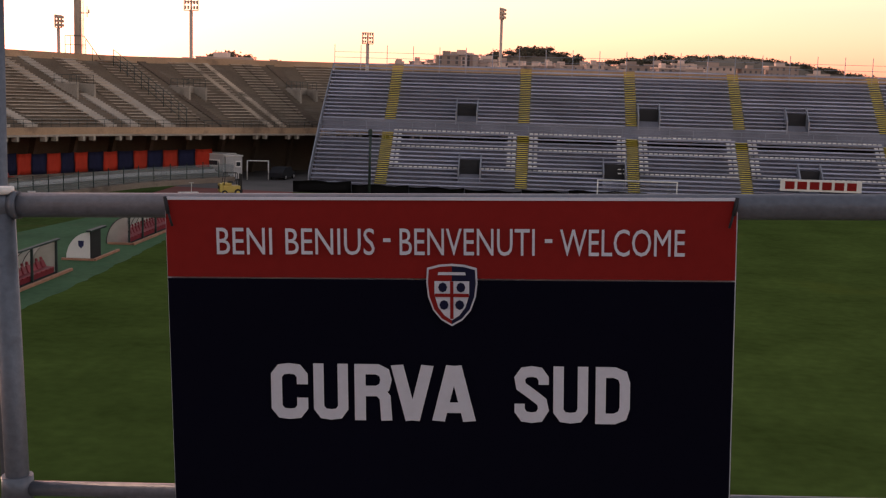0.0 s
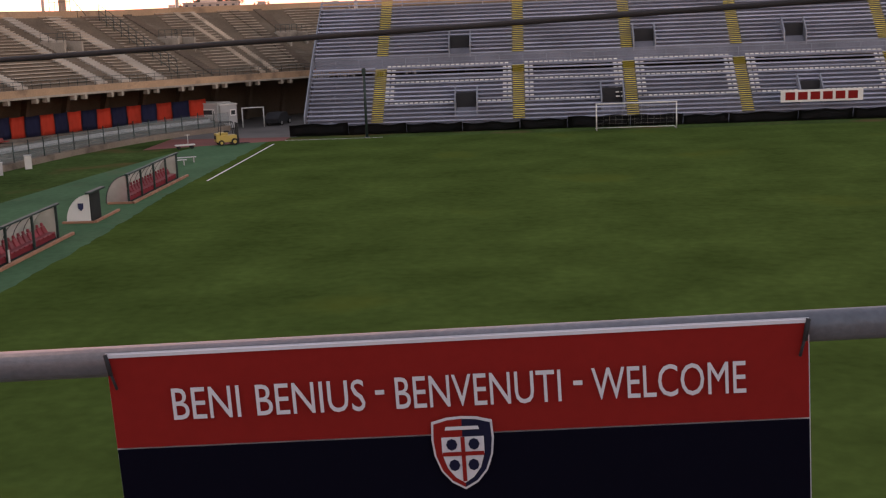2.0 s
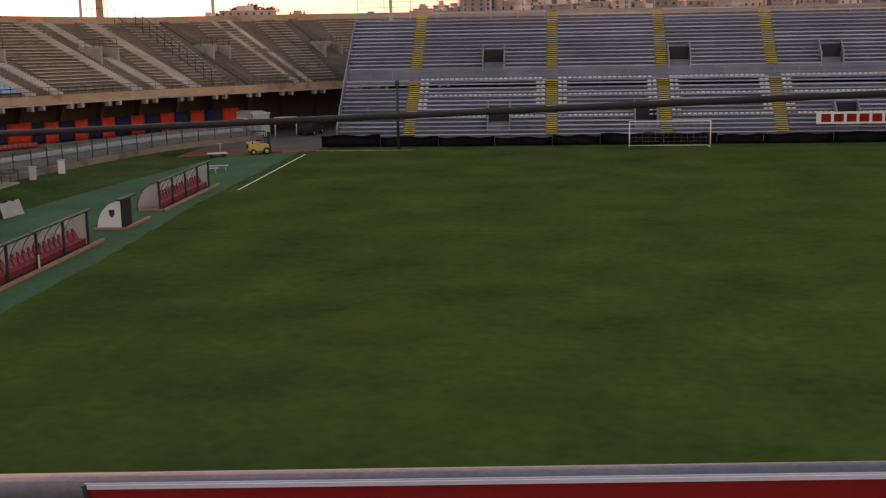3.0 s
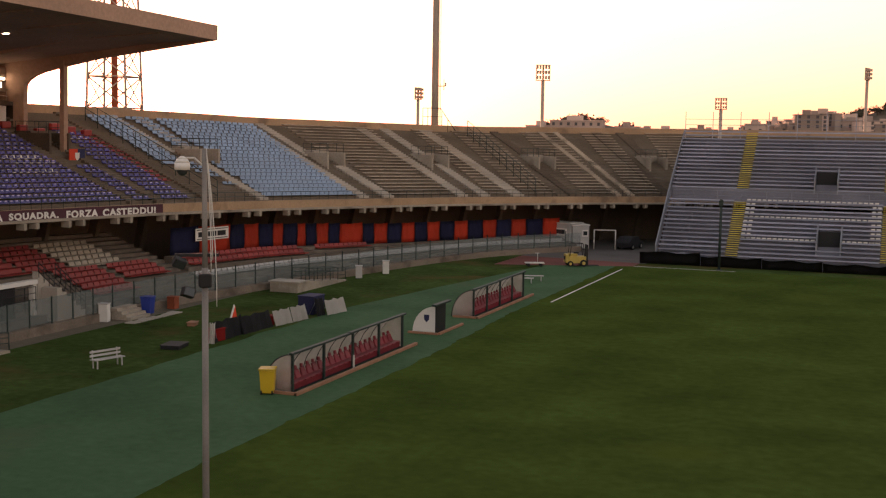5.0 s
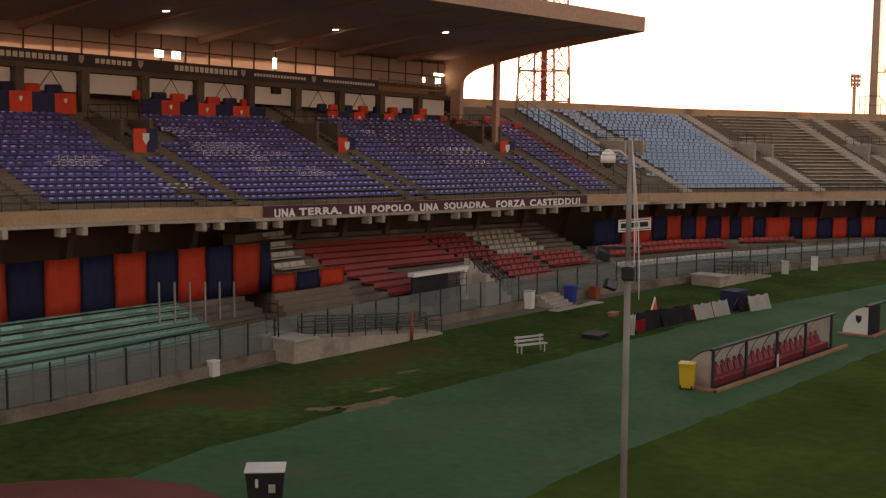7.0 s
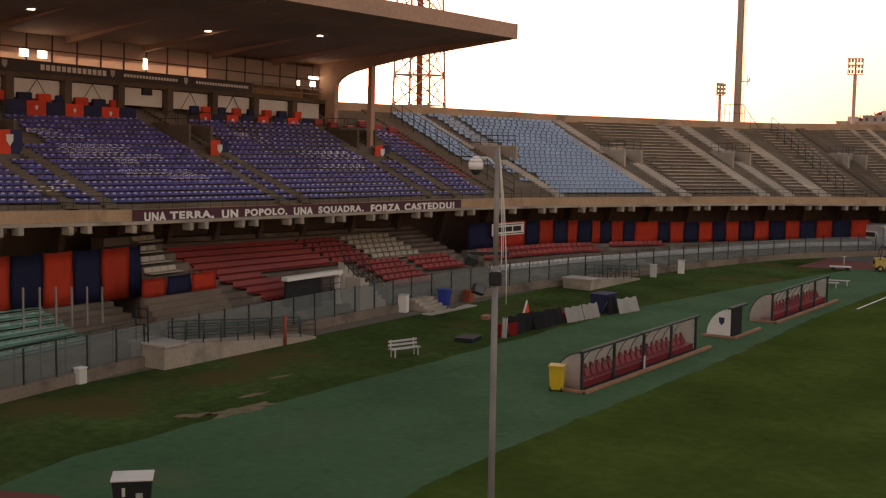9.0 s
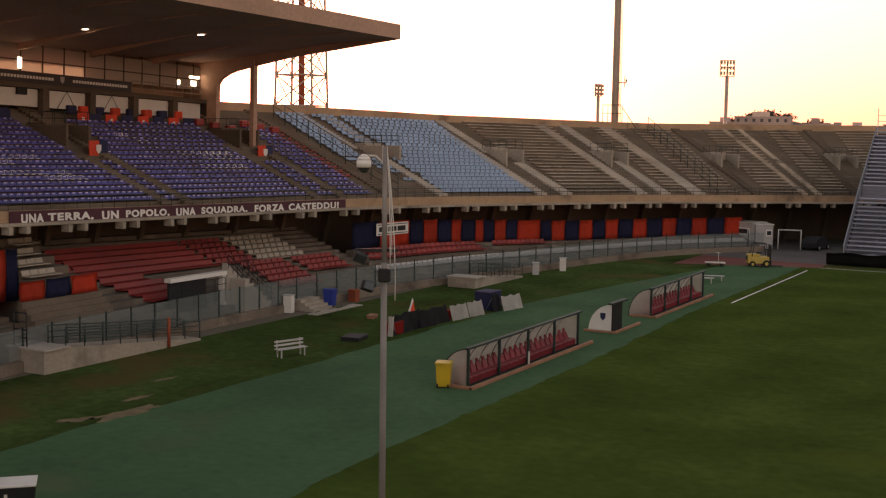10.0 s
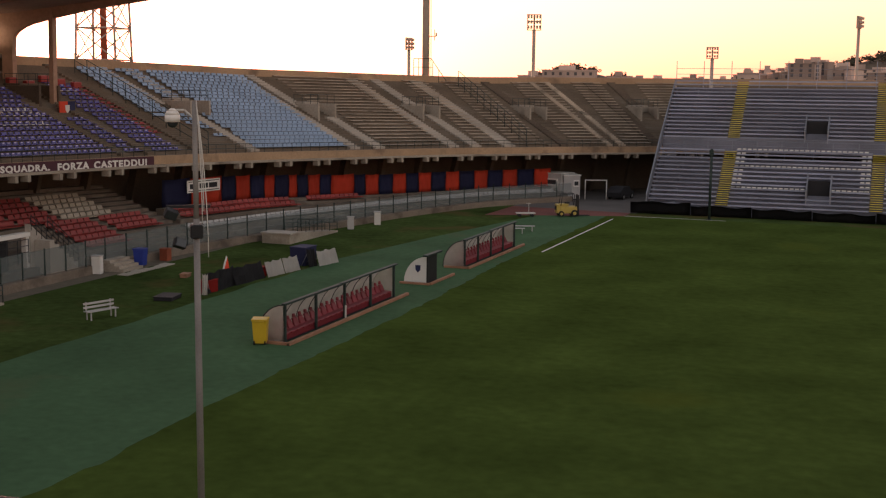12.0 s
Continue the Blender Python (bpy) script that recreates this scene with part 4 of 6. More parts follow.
for x in np.arange(XL, XR, 2.9):
    tube(bm, (x, 134.5, 0), (x, 134.5, 15.0), .04, n=5)
for h in (13.0, 13.6, 14.2):
    tube(bm, (XL, 134.5, h), (XR, 134.5, h), .02, n=4)
part("back_fence", bm, "steel", stand)
for y in np.arange(111, 135, 2.4):
    zt = 1 + (y - 110.6) * .5
    for p, q, r in (((XL + .3, y, 0), (XL + .3, y, zt), .05), ((XL + 2.6, y, 0), (XL + 2.6, y, zt), .05),
                    ((XL + .3, y, .2), (XL + .3, min(y + 2.4, 134.5), zt), .035), ((XL + .3, y, zt * .5), (XL + 2.6, y, zt), .035)):
        part("scaffold_tube", tubes([(p, q, r)], 5), "steel", stand)
for xs, rows_, k in ((VL, rowsL, 2), (VU, rowsU, 0)):
    for x in xs:
        y, z = rows_[k]
        part("doorway_cheek", outline([(y - .2, z - .4), (y - .2, z + 1.0), (y + 2.6, z + 2.4), (y + 2.9, z + 2.4), (y + 2.9, z - .4)], x - 1.15, x - 1.03), "steel", stand).matrix_basis = Matrix(((0, 1, 0, 0), (1, 0, 0, 0), (0, 0, 1, 0), (0, 0, 0, 1)))
        part("doorway_cheek", outline([(y - .2, z - .4), (y - .2, z + 1.0), (y + 2.6, z + 2.4), (y + 2.9, z + 2.4), (y + 2.9, z - .4)], x + 1.03, x + 1.15), "steel", stand).matrix_basis = Matrix(((0, 1, 0, 0), (1, 0, 0, 0), (0, 0, 1, 0), (0, 0, 0, 1)))
        # black sheet in place of the shade inside the doorway
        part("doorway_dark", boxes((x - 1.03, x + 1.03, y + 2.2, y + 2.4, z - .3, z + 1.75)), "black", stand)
# white seats along the stairs and on three rows
spots = []
for k in (12, 8, 3):
    y, z = rowsL[k]
    for x0, x1 in bays[1:]:
        for xa, xb in split(x0, x1, VL if k == 3 else ()):
            x = xa + .2
            while x < xb - .2:
                spots.append(pose(x, y + .47, z + .02, 0, 0, -90))
                x += .5
for k in range(3, 12):
    y, z = rowsL[k]
    for x0, x1 in bays[1:]:
        for x in (x0 + .2, x0 + .7, x1 - .25, x1 - .75):
            spots.append(pose(x, y + .47, z + .02, 0, 0, -90))
seats("stand_seat", [STEEP @ m @ pose(0, 0, .40) @ Matrix.Diagonal((.8, .8, .45, 1)) for m in spots], "offwhite", "white plastic seat on the steel stand", "white stand seats", 200)

# black tarpaulin along the stand's foot
x = XL - 1.5
while x < 50:
    w = random.uniform(4.2, 6.5)
    h = random.uniform(.85, 1.25)
    bm = bmesh.new()
    n = 8
    g = [[bm.verts.new((x + w * i / n, 109.7 + .12 * math.sin(i * 1.7 + j + x) + (.4 - .4 * j / 3), -.02 + (h + .08 * math.sin(i * 1.3 + x)) * j / 3)) for j in range(4)] for i in range(n + 1)]
    for i in range(n):
        for j in range(3):
            bm.faces.new((g[i][j], g[i + 1][j], g[i + 1][j + 1], g[i][j + 1]))
    bmesh.ops.solidify(bm, geom=bm.faces[:], thickness=.05)
    tagged(obj("tarpaulin", bm, "black", None, "", True), "sagging black tarpaulin at the foot of the stand", "tarpaulin", "black tarpaulins")
    x += w + .05

# white sign with red bars
sg = thing("white_sign", "white hoarding with a bold red word drawn as bars", "sign", pose(13.9, 109.55, 1.8))
part("board", bevelled(boxes((0, 7.7, 0, .08, 0, 1.15)), .02, 1), "white", sg)
for k in range(6):
    part("red_bar", boxes((.45 + k * 1.17, 1.35 + k * 1.17, -.02, -.004, .2, .95)), "bannerred", sg)

# ---- goal ----
def goal():
    g = thing("football_goal", "white tube football goal with a net", "goal", pose(0, 106.4, 0))
    part("post", tubes([((-3.72, 0, 0), (-3.72, 0, 2.5), .06)], 10), "white", g)
    part("post", tubes([((3.72, 0, 0), (3.72, 0, 2.5), .06)], 10), "white", g)
    part("crossbar", tubes([((-3.78, 0, 2.5), (3.78, 0, 2.5), .06)], 10), "white", g)
    part("ground_bar", tubes([((-3.72, 0, .05), (-3.72, 2, .05), .03), ((3.72, 0, .05), (3.72, 2, .05), .03), ((-3.72, 2, .05), (3.72, 2, .05), .03)], 6), "white", g)
    bm = bmesh.new()
    for x in np.arange(-3.6, 3.61, .6):
        tube(bm, (x, .05, 2.45), (x, .9, 2.4), .006, n=3)
        tube(bm, (x, .9, 2.4), (x, 2, .05), .006, n=3)
    for u in np.linspace(0, 1, 7):
        tube(bm, (-3.7, .9 + 1.1 * u, 2.4 - 2.35 * u), (3.7, .9 + 1.1 * u, 2.4 - 2.35 * u), .006, n=3)
    part("net", bm, "offwhite", g)


goal()


# ---- masts and floodlights ----
def floodlight(x, y, z0, z1, w, h, turn, label):
    t = thing("floodlight_mast", label, "floodlight", pose(x, y, z0, 0, 0, turn), "floodlights behind the stadium")
    part("pole", tubes([((0, 0, 0), (0, 0, z1 - z0), .22)], 8), "mast", t)
    hd = part("lamp_frame", boxes((-w / 2, w / 2, -.1, .1, z1 - z0 - .1, z1 - z0), (-w / 2, w / 2, -.1, .1, z1 - z0 + h / 2, z1 - z0 + h / 2 + .1), (-.1, .1, -.1, .1, z1 - z0, z1 - z0 + h),
                                  (-w / 2, -w / 2 + .1, -.1, .1, z1 - z0, z1 - z0 + h), (w / 2 - .1, w / 2, -.1, .1, z1 - z0, z1 - z0 + h), (-w / 2, w / 2, -.1, .1, z1 - z0 + h - .1, z1 - z0 + h)), "mast", t)
    for i in range(5):
        for j in range(3):
            part("lamp", bevelled(boxes((-w / 2 + w * (i + .14) / 5, -w / 2 + w * (i + .86) / 5, -.45, -.1, z1 - z0 + h * (j + .15) / 3, z1 - z0 + h * (j + .8) / 3)), .04, 1), "lamp", hd)


floodlight(-52.8, 141, 0, 19.1, 1.8, 1.9, 20, "tall floodlight mast with a square lamp head")
floodlight(-31.8, 149, 0, 15.8, 1.5, 1.4, 10, "floodlight mast with a square lamp head")
floodlight(-15.2, 171, 0, 20.4, 1.8, 1.6, 75, "floodlight mast turned edge-on")
floodlight(-73.3, 150, 0, 16.9, 1.6, 1.6, 80, "slim floodlight mast turned edge-on")

mast_t = thing("tall_mast", "very tall tapered steel mast behind the tier", "mast", pose(*plan(108.0, 25.6), 0))
bm = bmesh.new()
tube(bm, (0, 0, 0), (0, 0, 62), .46, .30, 14)
part("shaft", bm, "mast", mast_t)
part("base_block", boxes((-1.3, 1.3, -.9, .9, 11.4, 13.0)), "ochre", mast_t)
for bar in (((-1.2, -.8, 12.9), (-1.2, -.8, 15.2), .04), ((-1.2, .8, 12.9), (-1.2, .8, 15.2), .04), ((1.2, -.8, 12.9), (1.2, -.8, 14.8), .04), ((-1.2, -.8, 15.2), (1.0, -.8, 15.2), .04), ((1.0, -.8, 15.2), (3.2, -1.6, 12.6), .04), ((-1.2, -.8, 14.2), (1.2, -.8, 14.2), .03), ((2.1, -1.2, 13.9), (2.1, -1.2, 12.4), .03)):
    part("cage_bar", tubes([bar], 5), "iron", mast_t)
part("ladder", tubes([((.62, -.2, 13), (.42, -.2, 60), .03), ((.62, .2, 13), (.42, .2, 60), .03)] + [((.62 - .004 * k, -.2, 13 + k), (.62 - .004 * k, .2, 13 + k), .02) for k in range(47)], 4), "mast", mast_t)
part("bracket", tubes([((0, 0, 17.8), (1.3, 0, 17.8), .06), ((1.1, 0, 17.3), (1.1, 0, 18.6), .05), ((1.3, 0, 17.8), (1.3, 0, 18.2), .1)], 6), "mast", mast_t)

tower = thing("lattice_tower", "tall steel lattice tower with a rust red inner shaft", "tower", pose(-97.2, 113.8, 0, 0, 0, 12))
bm = bmesh.new()
H0, H1, R0, R1 = 0.0, 44.0, 2.75, 1.7
cor = lambda z: R0 + (R1 - R0) * z / H1
zs = np.linspace(0, H1, 13)
for sx, sy in ((-1, -1), (1, -1), (1, 1), (-1, 1)):
    tube(bm, (sx * R0, sy * R0, 0), (sx * R1, sy * R1, H1), .15, n=5)
for za, zb in zip(zs, zs[1:]):
    ra, rb = cor(za), cor(zb)
    ring = [(-1, -1), (1, -1), (1, 1), (-1, 1)]
    for (ax, ay), (bx, by) in zip(ring, ring[1:] + ring[:1]):
        tube(bm, (ax * ra, ay * ra, za), (bx * ra, by * ra, za), .09, n=4)
        tube(bm, (ax * ra, ay * ra, za), (bx * rb, by * rb, zb), .085, n=4)
        tube(bm, (bx * ra, by * ra, za), (ax * rb, ay * rb, zb), .085, n=4)
part("lattice", bm, "mast", tower)
part("inner_shaft", tubes([((0, 0, 0), (0, 0, 44), .4)], 8), "rust", tower)


# ---- distance: wooded hill, houses ----
def hill(name, cx, cy, rx, ry, h, seed, label):
    bm = bmesh.new()
    n, m = 40, 14
    rings = []
    for j in range(m + 1):
        r = j / m
        ring = []
        for i in range(n):
            a = 2 * math.pi * i / n
            x, y = cx + rx * r * math.cos(a), cy + ry * r * math.sin(a)
            z = h * (1 - r * r) ** 1.0 * (1 + .25 * noise.noise(Vector((x * .012 + seed, y * .012, 0)))) + 1.5 * noise.noise(Vector((x * .05, y * .05, seed)))
            ring.append(bm.verts.new((x, y, z if j < m else -2)))
        rings.append(ring)
    for ra, rb in zip(rings, rings[1:]):
        for i in range(n):
            bm.faces.new((ra[i], rb[i], rb[(i + 1) % n], ra[(i + 1) % n]))
    bmesh.ops.remove_doubles(bm, verts=bm.verts[:], dist=.01)
    bmesh.ops.recalc_face_normals(bm, faces=bm.faces[:])
    return tagged(obj(name, bm, "rock", None, "", True), label, "hill", kind="structure")


hill("hill_north", -10, 760, 70, 60, 29, 1.3, "scrubby dark hill crowned with trees")
hill("hill_east", 100, 800, 165, 70, 27, 4.1, "long low wooded hill in the distance")
hill("hill_west", -150, 560, 42, 35, 17, 7.7, "low hill behind the rim")


def house(x, y, z, w, d, h, storeys, turn):
    t = thing("house", "pale plastered apartment house on the hillside", "house", pose(x, y, z, 0, 0, turn), "distant houses")
    part("wall", boxes((-w / 2, w / 2, -d / 2, d / 2, -12 - z * .5, h)), "haze", t)
    part("roof", boxes((-w / 2 - .3, w / 2 + .3, -d / 2 - .3, d / 2 + .3, h + .003, h + .4), (-w * .2, w * .1, -1.5, 1.5, h + .4, h + 2.4)), "haze", t)
    cols = max(2, int(w / 3.2))
    for i in range(cols):
        for j in range(storeys):
            share("window", plank_mesh("window", 1.2, .1, 1.4, "winfar"), t, pose(-w / 2 + w * (i + .5) / cols - .6, -d / 2 - .06, h * (j + .35) / storeys))


random.seed(5)
for k in range(95):
    az = random.uniform(-13, 8)
    d = random.uniform(540, 640)
    top = float(np.interp(az, (-13, -8.2, -5.5, -2.6, -1.5, 8), (12.6, 14.5, 19.0, 23.0, 19, 18.5))) + random.uniform(-3.2, .8)
    h = random.uniform(6, 11)
    house(-10 + d * math.sin(radians(az)), d * math.cos(radians(az)), top - h, random.uniform(6, 15), 9, h, random.choice((2, 3, 4)), random.uniform(-25, 25))
for x, y, z, w in ((60, 700, 16, 16), (74, 705, 17, 12), (92, 700, 16, 22), (112, 700, 15, 13), (22, 690, 14, 10), (5, 688, 14, 14), (-30, 690, 13, 9), (130, 705, 17, 18), (150, 700, 13, 12)):
    house(x, y, z, w, 9, 6.5, 2, random.uniform(-20, 20))
for x, y, z, w in ((-168, 540, 9, 14), (-150, 535, 11.5, 24), (-128, 540, 9, 10)):
    house(x, y, z, w, 9, 6.5, 2, random.uniform(-8, 8))


def leaf_clump(bm, c, r):
    for _ in range(3):
        v = Vector((random.gauss(0, 1), random.gauss(0, 1), random.gauss(0, .7))) * r * .55
        p = Vector(c) + v
        e = r * random.uniform(.28, .5)
        q = [p + Vector((random.uniform(-e, e), random.uniform(-e, e), random.uniform(-e, e))) for _ in range(4)]
        vs = [bm.verts.new(x) for x in q]
        bm.faces.new(vs[:3]); bm.faces.new((vs[0], vs[2], vs[3])); bm.faces.new((vs[0], vs[3], vs[1])); bm.faces.new((vs[1], vs[3], vs[2]))


def tree(x, y, z, h, r):
    t = thing("tree", "dark round-crowned pine on the hill", "tree", pose(x, y, z), "hill trees")
    bm = bmesh.new()
    tube(bm, (0, 0, -3), (0, 0, h * .6), .35, .2, 6)
    for a in range(3):
        tube(bm, (0, 0, h * .45), (math.cos(a * 2.1) * r * .5, math.sin(a * 2.1) * r * .5, h * .75), .15, .06, 5)
    part("trunk", bm, "trunk", t)
    bm = bmesh.new()
    for _ in range(60):
        a, u = random.uniform(0, 6.28), random.uniform(0, 1) ** .5
        leaf_clump(bm, (math.cos(a) * r * u, math.sin(a) * r * u, h * .72 + random.uniform(-.2, .3) * h * (1.1 - u)), r * .5)
    part("crown", bm, "leaf", t)


random.seed(9)
for k in range(170):
    x = random.uniform(-75, 215)
    y = random.uniform(735, 770) if x < 35 else random.uniform(775, 802)
    zz = 29 * max(0, 1 - ((x + 10) / 70) ** 2 - ((y - 760) / 60) ** 2)
    z2 = 27 * max(0, 1 - ((x - 100) / 165) ** 2 - ((y - 800) / 70) ** 2)
    tree(x, y, max(zz, z2) - 1, random.uniform(3.0, 5.5), random.uniform(2.0, 4.2))
for k in range(14):
    x = random.uniform(-175, -122)
    tree(x, 552, 17 * max(0, 1 - ((x + 150) / 42) ** 2) - 2, random.uniform(4, 6), random.uniform(2.5, 4))


# ---- field furniture ----
def quarter(r, n=8, back=-1):
    """A quarter circle from the ground at the back to the top at the front."""
    return [(back * r * math.cos(math.pi / 2 * k / n), r * math.sin(math.pi / 2 * k / n)) for k in range(n + 1)]


def dugout(y0, y1, n_seats):
    L = y1 - y0
    d = thing("dugout", "sunken team dugout with milky perspex hood and red seats", "dugout", pose(-36.75, y0, 0), "dugouts")
    R, H = 1.55, 1.85
    arc = [(x, z * H / R) for x, z in quarter(R)]
    for yy in (0.0, L - .04):
        o = part("end_pane", outline(arc + [(0, 0)], yy, yy + .03), "dugclear", d)
        o.visible_shadow = False
    bays_ = 5
    for b in range(bays_):
        bm = bmesh.new()
        ya, yb = L * b / bays_ + .04, L * (b + 1) / bays_ - .04
        prev = None
        for x, z in arc:
            cur = (bm.verts.new((x, ya, z)), bm.verts.new((x, yb, z)))
            if prev:
                bm.faces.new((prev[0], prev[1], cur[1], cur[0]))
            prev = cur
        o = part("hood_pane", bm, "hoodclear", d, "", True)
        o.visible_shadow = False
    for b in range(bays_ * 2 + 1):
        yy = L * b / (bays_ * 2)
        part("hoop", bent([(x, yy, z) for x, z in arc], .028), "blackiron", d)
    for b in range(5):
        yy = min(L - .06, max(.06, L * b / 4))
        part("post", boxes((-.06, .06, yy - .06, yy + .06, -.02, H)), "iron", d)
    part("front_beam", bevelled(boxes((-.1, .12, -.15, L * .48, H - .01, H + .1)), .02, 1), "iron", d)
    part("front_beam", bevelled(boxes((-.08, .14, L * .46, L + .25, H + .03, H + .13)), .02, 1), "iron", d)
    part("pit_floor", boxes((-1.5, .0, .05, L - .05, .014, .05)), "black", d)
    part("timber_kerb", bevelled(boxes((.36, .56, -.5, L + 1.0, -.01, .16)), .02, 1), "wood", d)
    part("timber_kerb", bevelled(boxes((-1.3, .5, -.5, -.3, -.01, .14)), .02, 1), "wood", d)
    part("bench_box", bevelled(boxes((-.9, -.1, .15, L - .15, .05, .40)), .02, 1), "maroonseat", d, "maroon bench plinth under the seats")
    st = None
    for k in range(n_seats):
        yy = .45 + (L - .9) * k / (n_seats - 1)
        if st is None:
            bm = bmesh.new()
            hexa(bm, [(-.55, -.2, .40), (-.05, -.2, .42), (-.05, .23, .42), (-.55, .23, .40), (-.55, -.23, .5), (-.05, -.23, .52), (-.05, .23, .52), (-.55, .23, .5)])
            hexa(bm, [(-.62, -.27, .45), (-.48, -.27, .45), (-.48, .27, .45), (-.62, .27, .45), (-.78, -.19, 1.1), (-.66, -.19, 1.1), (-.66, .19, 1.1), (-.78, .19, 1.1)])
            hexa(bm, [(-.79, -.11, 1.12), (-.66, -.11, 1.12), (-.66, .11, 1.12), (-.79, .11, 1.12), (-.80, -.08, 1.38), (-.70, -.08, 1.38), (-.70, .08, 1.38), (-.80, .08, 1.38)])
            bevelled(bm, .025, 1)
            st = part("seat", bm, "maroonseat", d, "maroon high-backed padded seat")
            st.matrix_basis = pose(0, yy, .04) @ Matrix.Diagonal((1, 1, .68, 1))
        else:
            share("seat", st.data, d, pose(0, yy, .04) @ Matrix.Diagonal((1, 1, .68, 1)))
    return d


dugout(43.85, 57.5, 21)
dugout(69.9, 81.5, 18)
part("leaning_board", boxes((.3, .36, 6.2, 6.3, .02, .8)), "offwhite", bpy.data.objects["dugout"], "pale board leaning on the front")

booth = thing("officials_booth", "small white quarter-round officials' booth with a dark front", "booth", pose(-36.75, 62.7, 0))
arc = [(x, z * 1.12) for x, z in quarter(1.5)]
part("side_panel", outline(arc + [(0, 0)], 0, .05), "white", booth)
part("side_panel", outline(arc + [(0, 0)], 1.7, 1.75), "white", booth)
part("front_frame", boxes((-.05, .07, 0.06, 1.7, -.02, 1.75)), "blackiron", booth)
part("top_bar", bevelled(boxes((-.12, .2, -.3, 2.4, 1.72, 1.84)), .02, 1), "iron", booth)
sh = part("crest", outline([(-.18, .2), (.18, .2), (.16, -.1), (0, -.28), (-.16, -.1)], 0, .02), "navy", booth)
sh.matrix_basis = pose(-.55, -.025, .95)
part("timber_kerb", bevelled(boxes((.35, .52, -.4, 3.9, -.01, .15)), .02, 1), "wood", booth)
part("timber_kerb", bevelled(boxes((-1.6, .4, -.55, -.35, -.01, .13)), .02, 1), "wood", booth)
part("red_stool", bevelled(boxes((-.9, -.5, .6, 1.1, -.01, .5)), .03, 1), "red", booth)


def white_bench(name, x, y, turn, label, w=1.9, back=True):
    b = thing(name, label, "bench", pose(x, y, 0, 0, 0, turn))
    for k in range(3):
        part("slat", boxes((-w / 2, w / 2, -.02 + .16 * k, .11 + .16 * k, .43, .47)), "cabin", b)
    for sx in (-1, 1):
        for yy in (.0, .38):
            part("leg", boxes((sx * w * .4 - .03, sx * w * .4 + .03, yy, yy + .06, -.01, .43)), "cabin", b)
    if back:
        for sx in (-1, 1):
            part("back_post", boxes((sx * w * .4 - .03, sx * w * .4 + .03, .44, .49, .4, .92)), "cabin", b)
        for z in (.58, .78):
            part("back_slat", boxes((-w / 2, w / 2, .41, .44, z, z + .11)), "cabin", b)


white_bench("garden_bench", -48.3, 45.5, 72, "white slatted garden bench on the lawn")
white_bench("low_bench", -39.3, 89.10, 20, "long low white bench on the synthetic strip", 2.2, False)
white_bench("low_bench", -39.0, 91.00, 20, "long low white bench on the synthetic strip", 2.2, False)
white_bench("low_bench", -38.1, 66.60, 100, "low white bench beside the booth", 1.3, False)


def wheelie_bin(name, x, y, turn, colour, lid, w, dpt, h, label):
    b = thing(name, label, "bin", pose(x, y, 0, 0, 0, turn))
    bm = bmesh.new()
    a, c = .82, 1.0
    hexa(bm, [(-w / 2 * a, -dpt / 2 * a, .06), (w / 2 * a, -dpt / 2 * a, .06), (w / 2 * a, dpt / 2 * a, .06), (-w / 2 * a, dpt / 2 * a, .06),
              (-w / 2, -dpt / 2, h), (w / 2, -dpt / 2, h), (w / 2, dpt / 2, h), (-w / 2, dpt / 2, h)])
    part("body", bevelled(bm, .03), colour, b)
    part("lid", bevelled(boxes((-w / 2 - .03, w / 2 + .03, -dpt / 2 - .03, dpt / 2 + .05, h, h + .07)), .025), lid, b)
    for sx in (-1, 1):
        part("wheel", tubes([((sx * w * .36 - .03, dpt * .42, .1), (sx * w * .36 + .03, dpt * .42, .1), .1)], 12), "rubber", b)
    part("handle", tubes([((-w * .35, dpt / 2 + .08, h - .03), (w * .35, dpt / 2 + .08, h - .03), .02)], 6), colour, b)


wheelie_bin("yellow_wheelie_bin", -37.75, 43.30, 200, "yellowbin", "yellowbin", .72, .72, 1.18, "yellow plastic wheelie bin beside the dugout")
wheelie_bin("blue_wheelie_bin", -57.0, 61.6, 100, "bluebin", "bluebin", .75, .75, 1.15, "blue plastic wheelie bin by the field wall")
dump = wheelie_bin("waste_container", -39.35, 18.70, 45, "blackiron", "offwhite", 1.25, 1.0, 1.28, "dark waste container with a pale lid on the track")
for k, (x0, x1, z0, z1) in enumerate(((-.3, -.2, .8, 1.08), (.12, .34, .62, .9))):
    part("sticker", boxes((x0, x1, -.515 + (1.2 - z1) * .05, -.50, z0, z1)), "offwhite", bpy.data.objects["waste_container"], "pale torn sticker")

# white meter box, steps and kerb stones by the wall
wb = thing("white_cabinet", "white metal cabinet on the field's edge", "cabinet", pose(-57.7, 57.8, 0, 0, 0, 10))
part("body", bevelled(boxes((-.3, .3, -.24, .24, -.01, 1.15)), .03), "offwhite", wb)
part("door", boxes((.30, .32, -.19, .19, .15, 1.05)), "white", wb)
part("cap", boxes((-.34, .34, -.28, .28, 1.15, 1.20)), "cabin", wb)
stp = thing("field_steps", "worn concrete steps down to the field", "steps", pose(-57.0, 60.0, 0))
for k in range(4):
    part("step", boxes((-1.2 - .1, .6 - .35 * k, -1.2, 1.0, .18 * k - .02, .18 * (k + 1))), "conc", stp)
slab = thing("paving_slabs", "pale loose paving slabs on the grass", "paving", pose(-55.7, 60.2, 0))
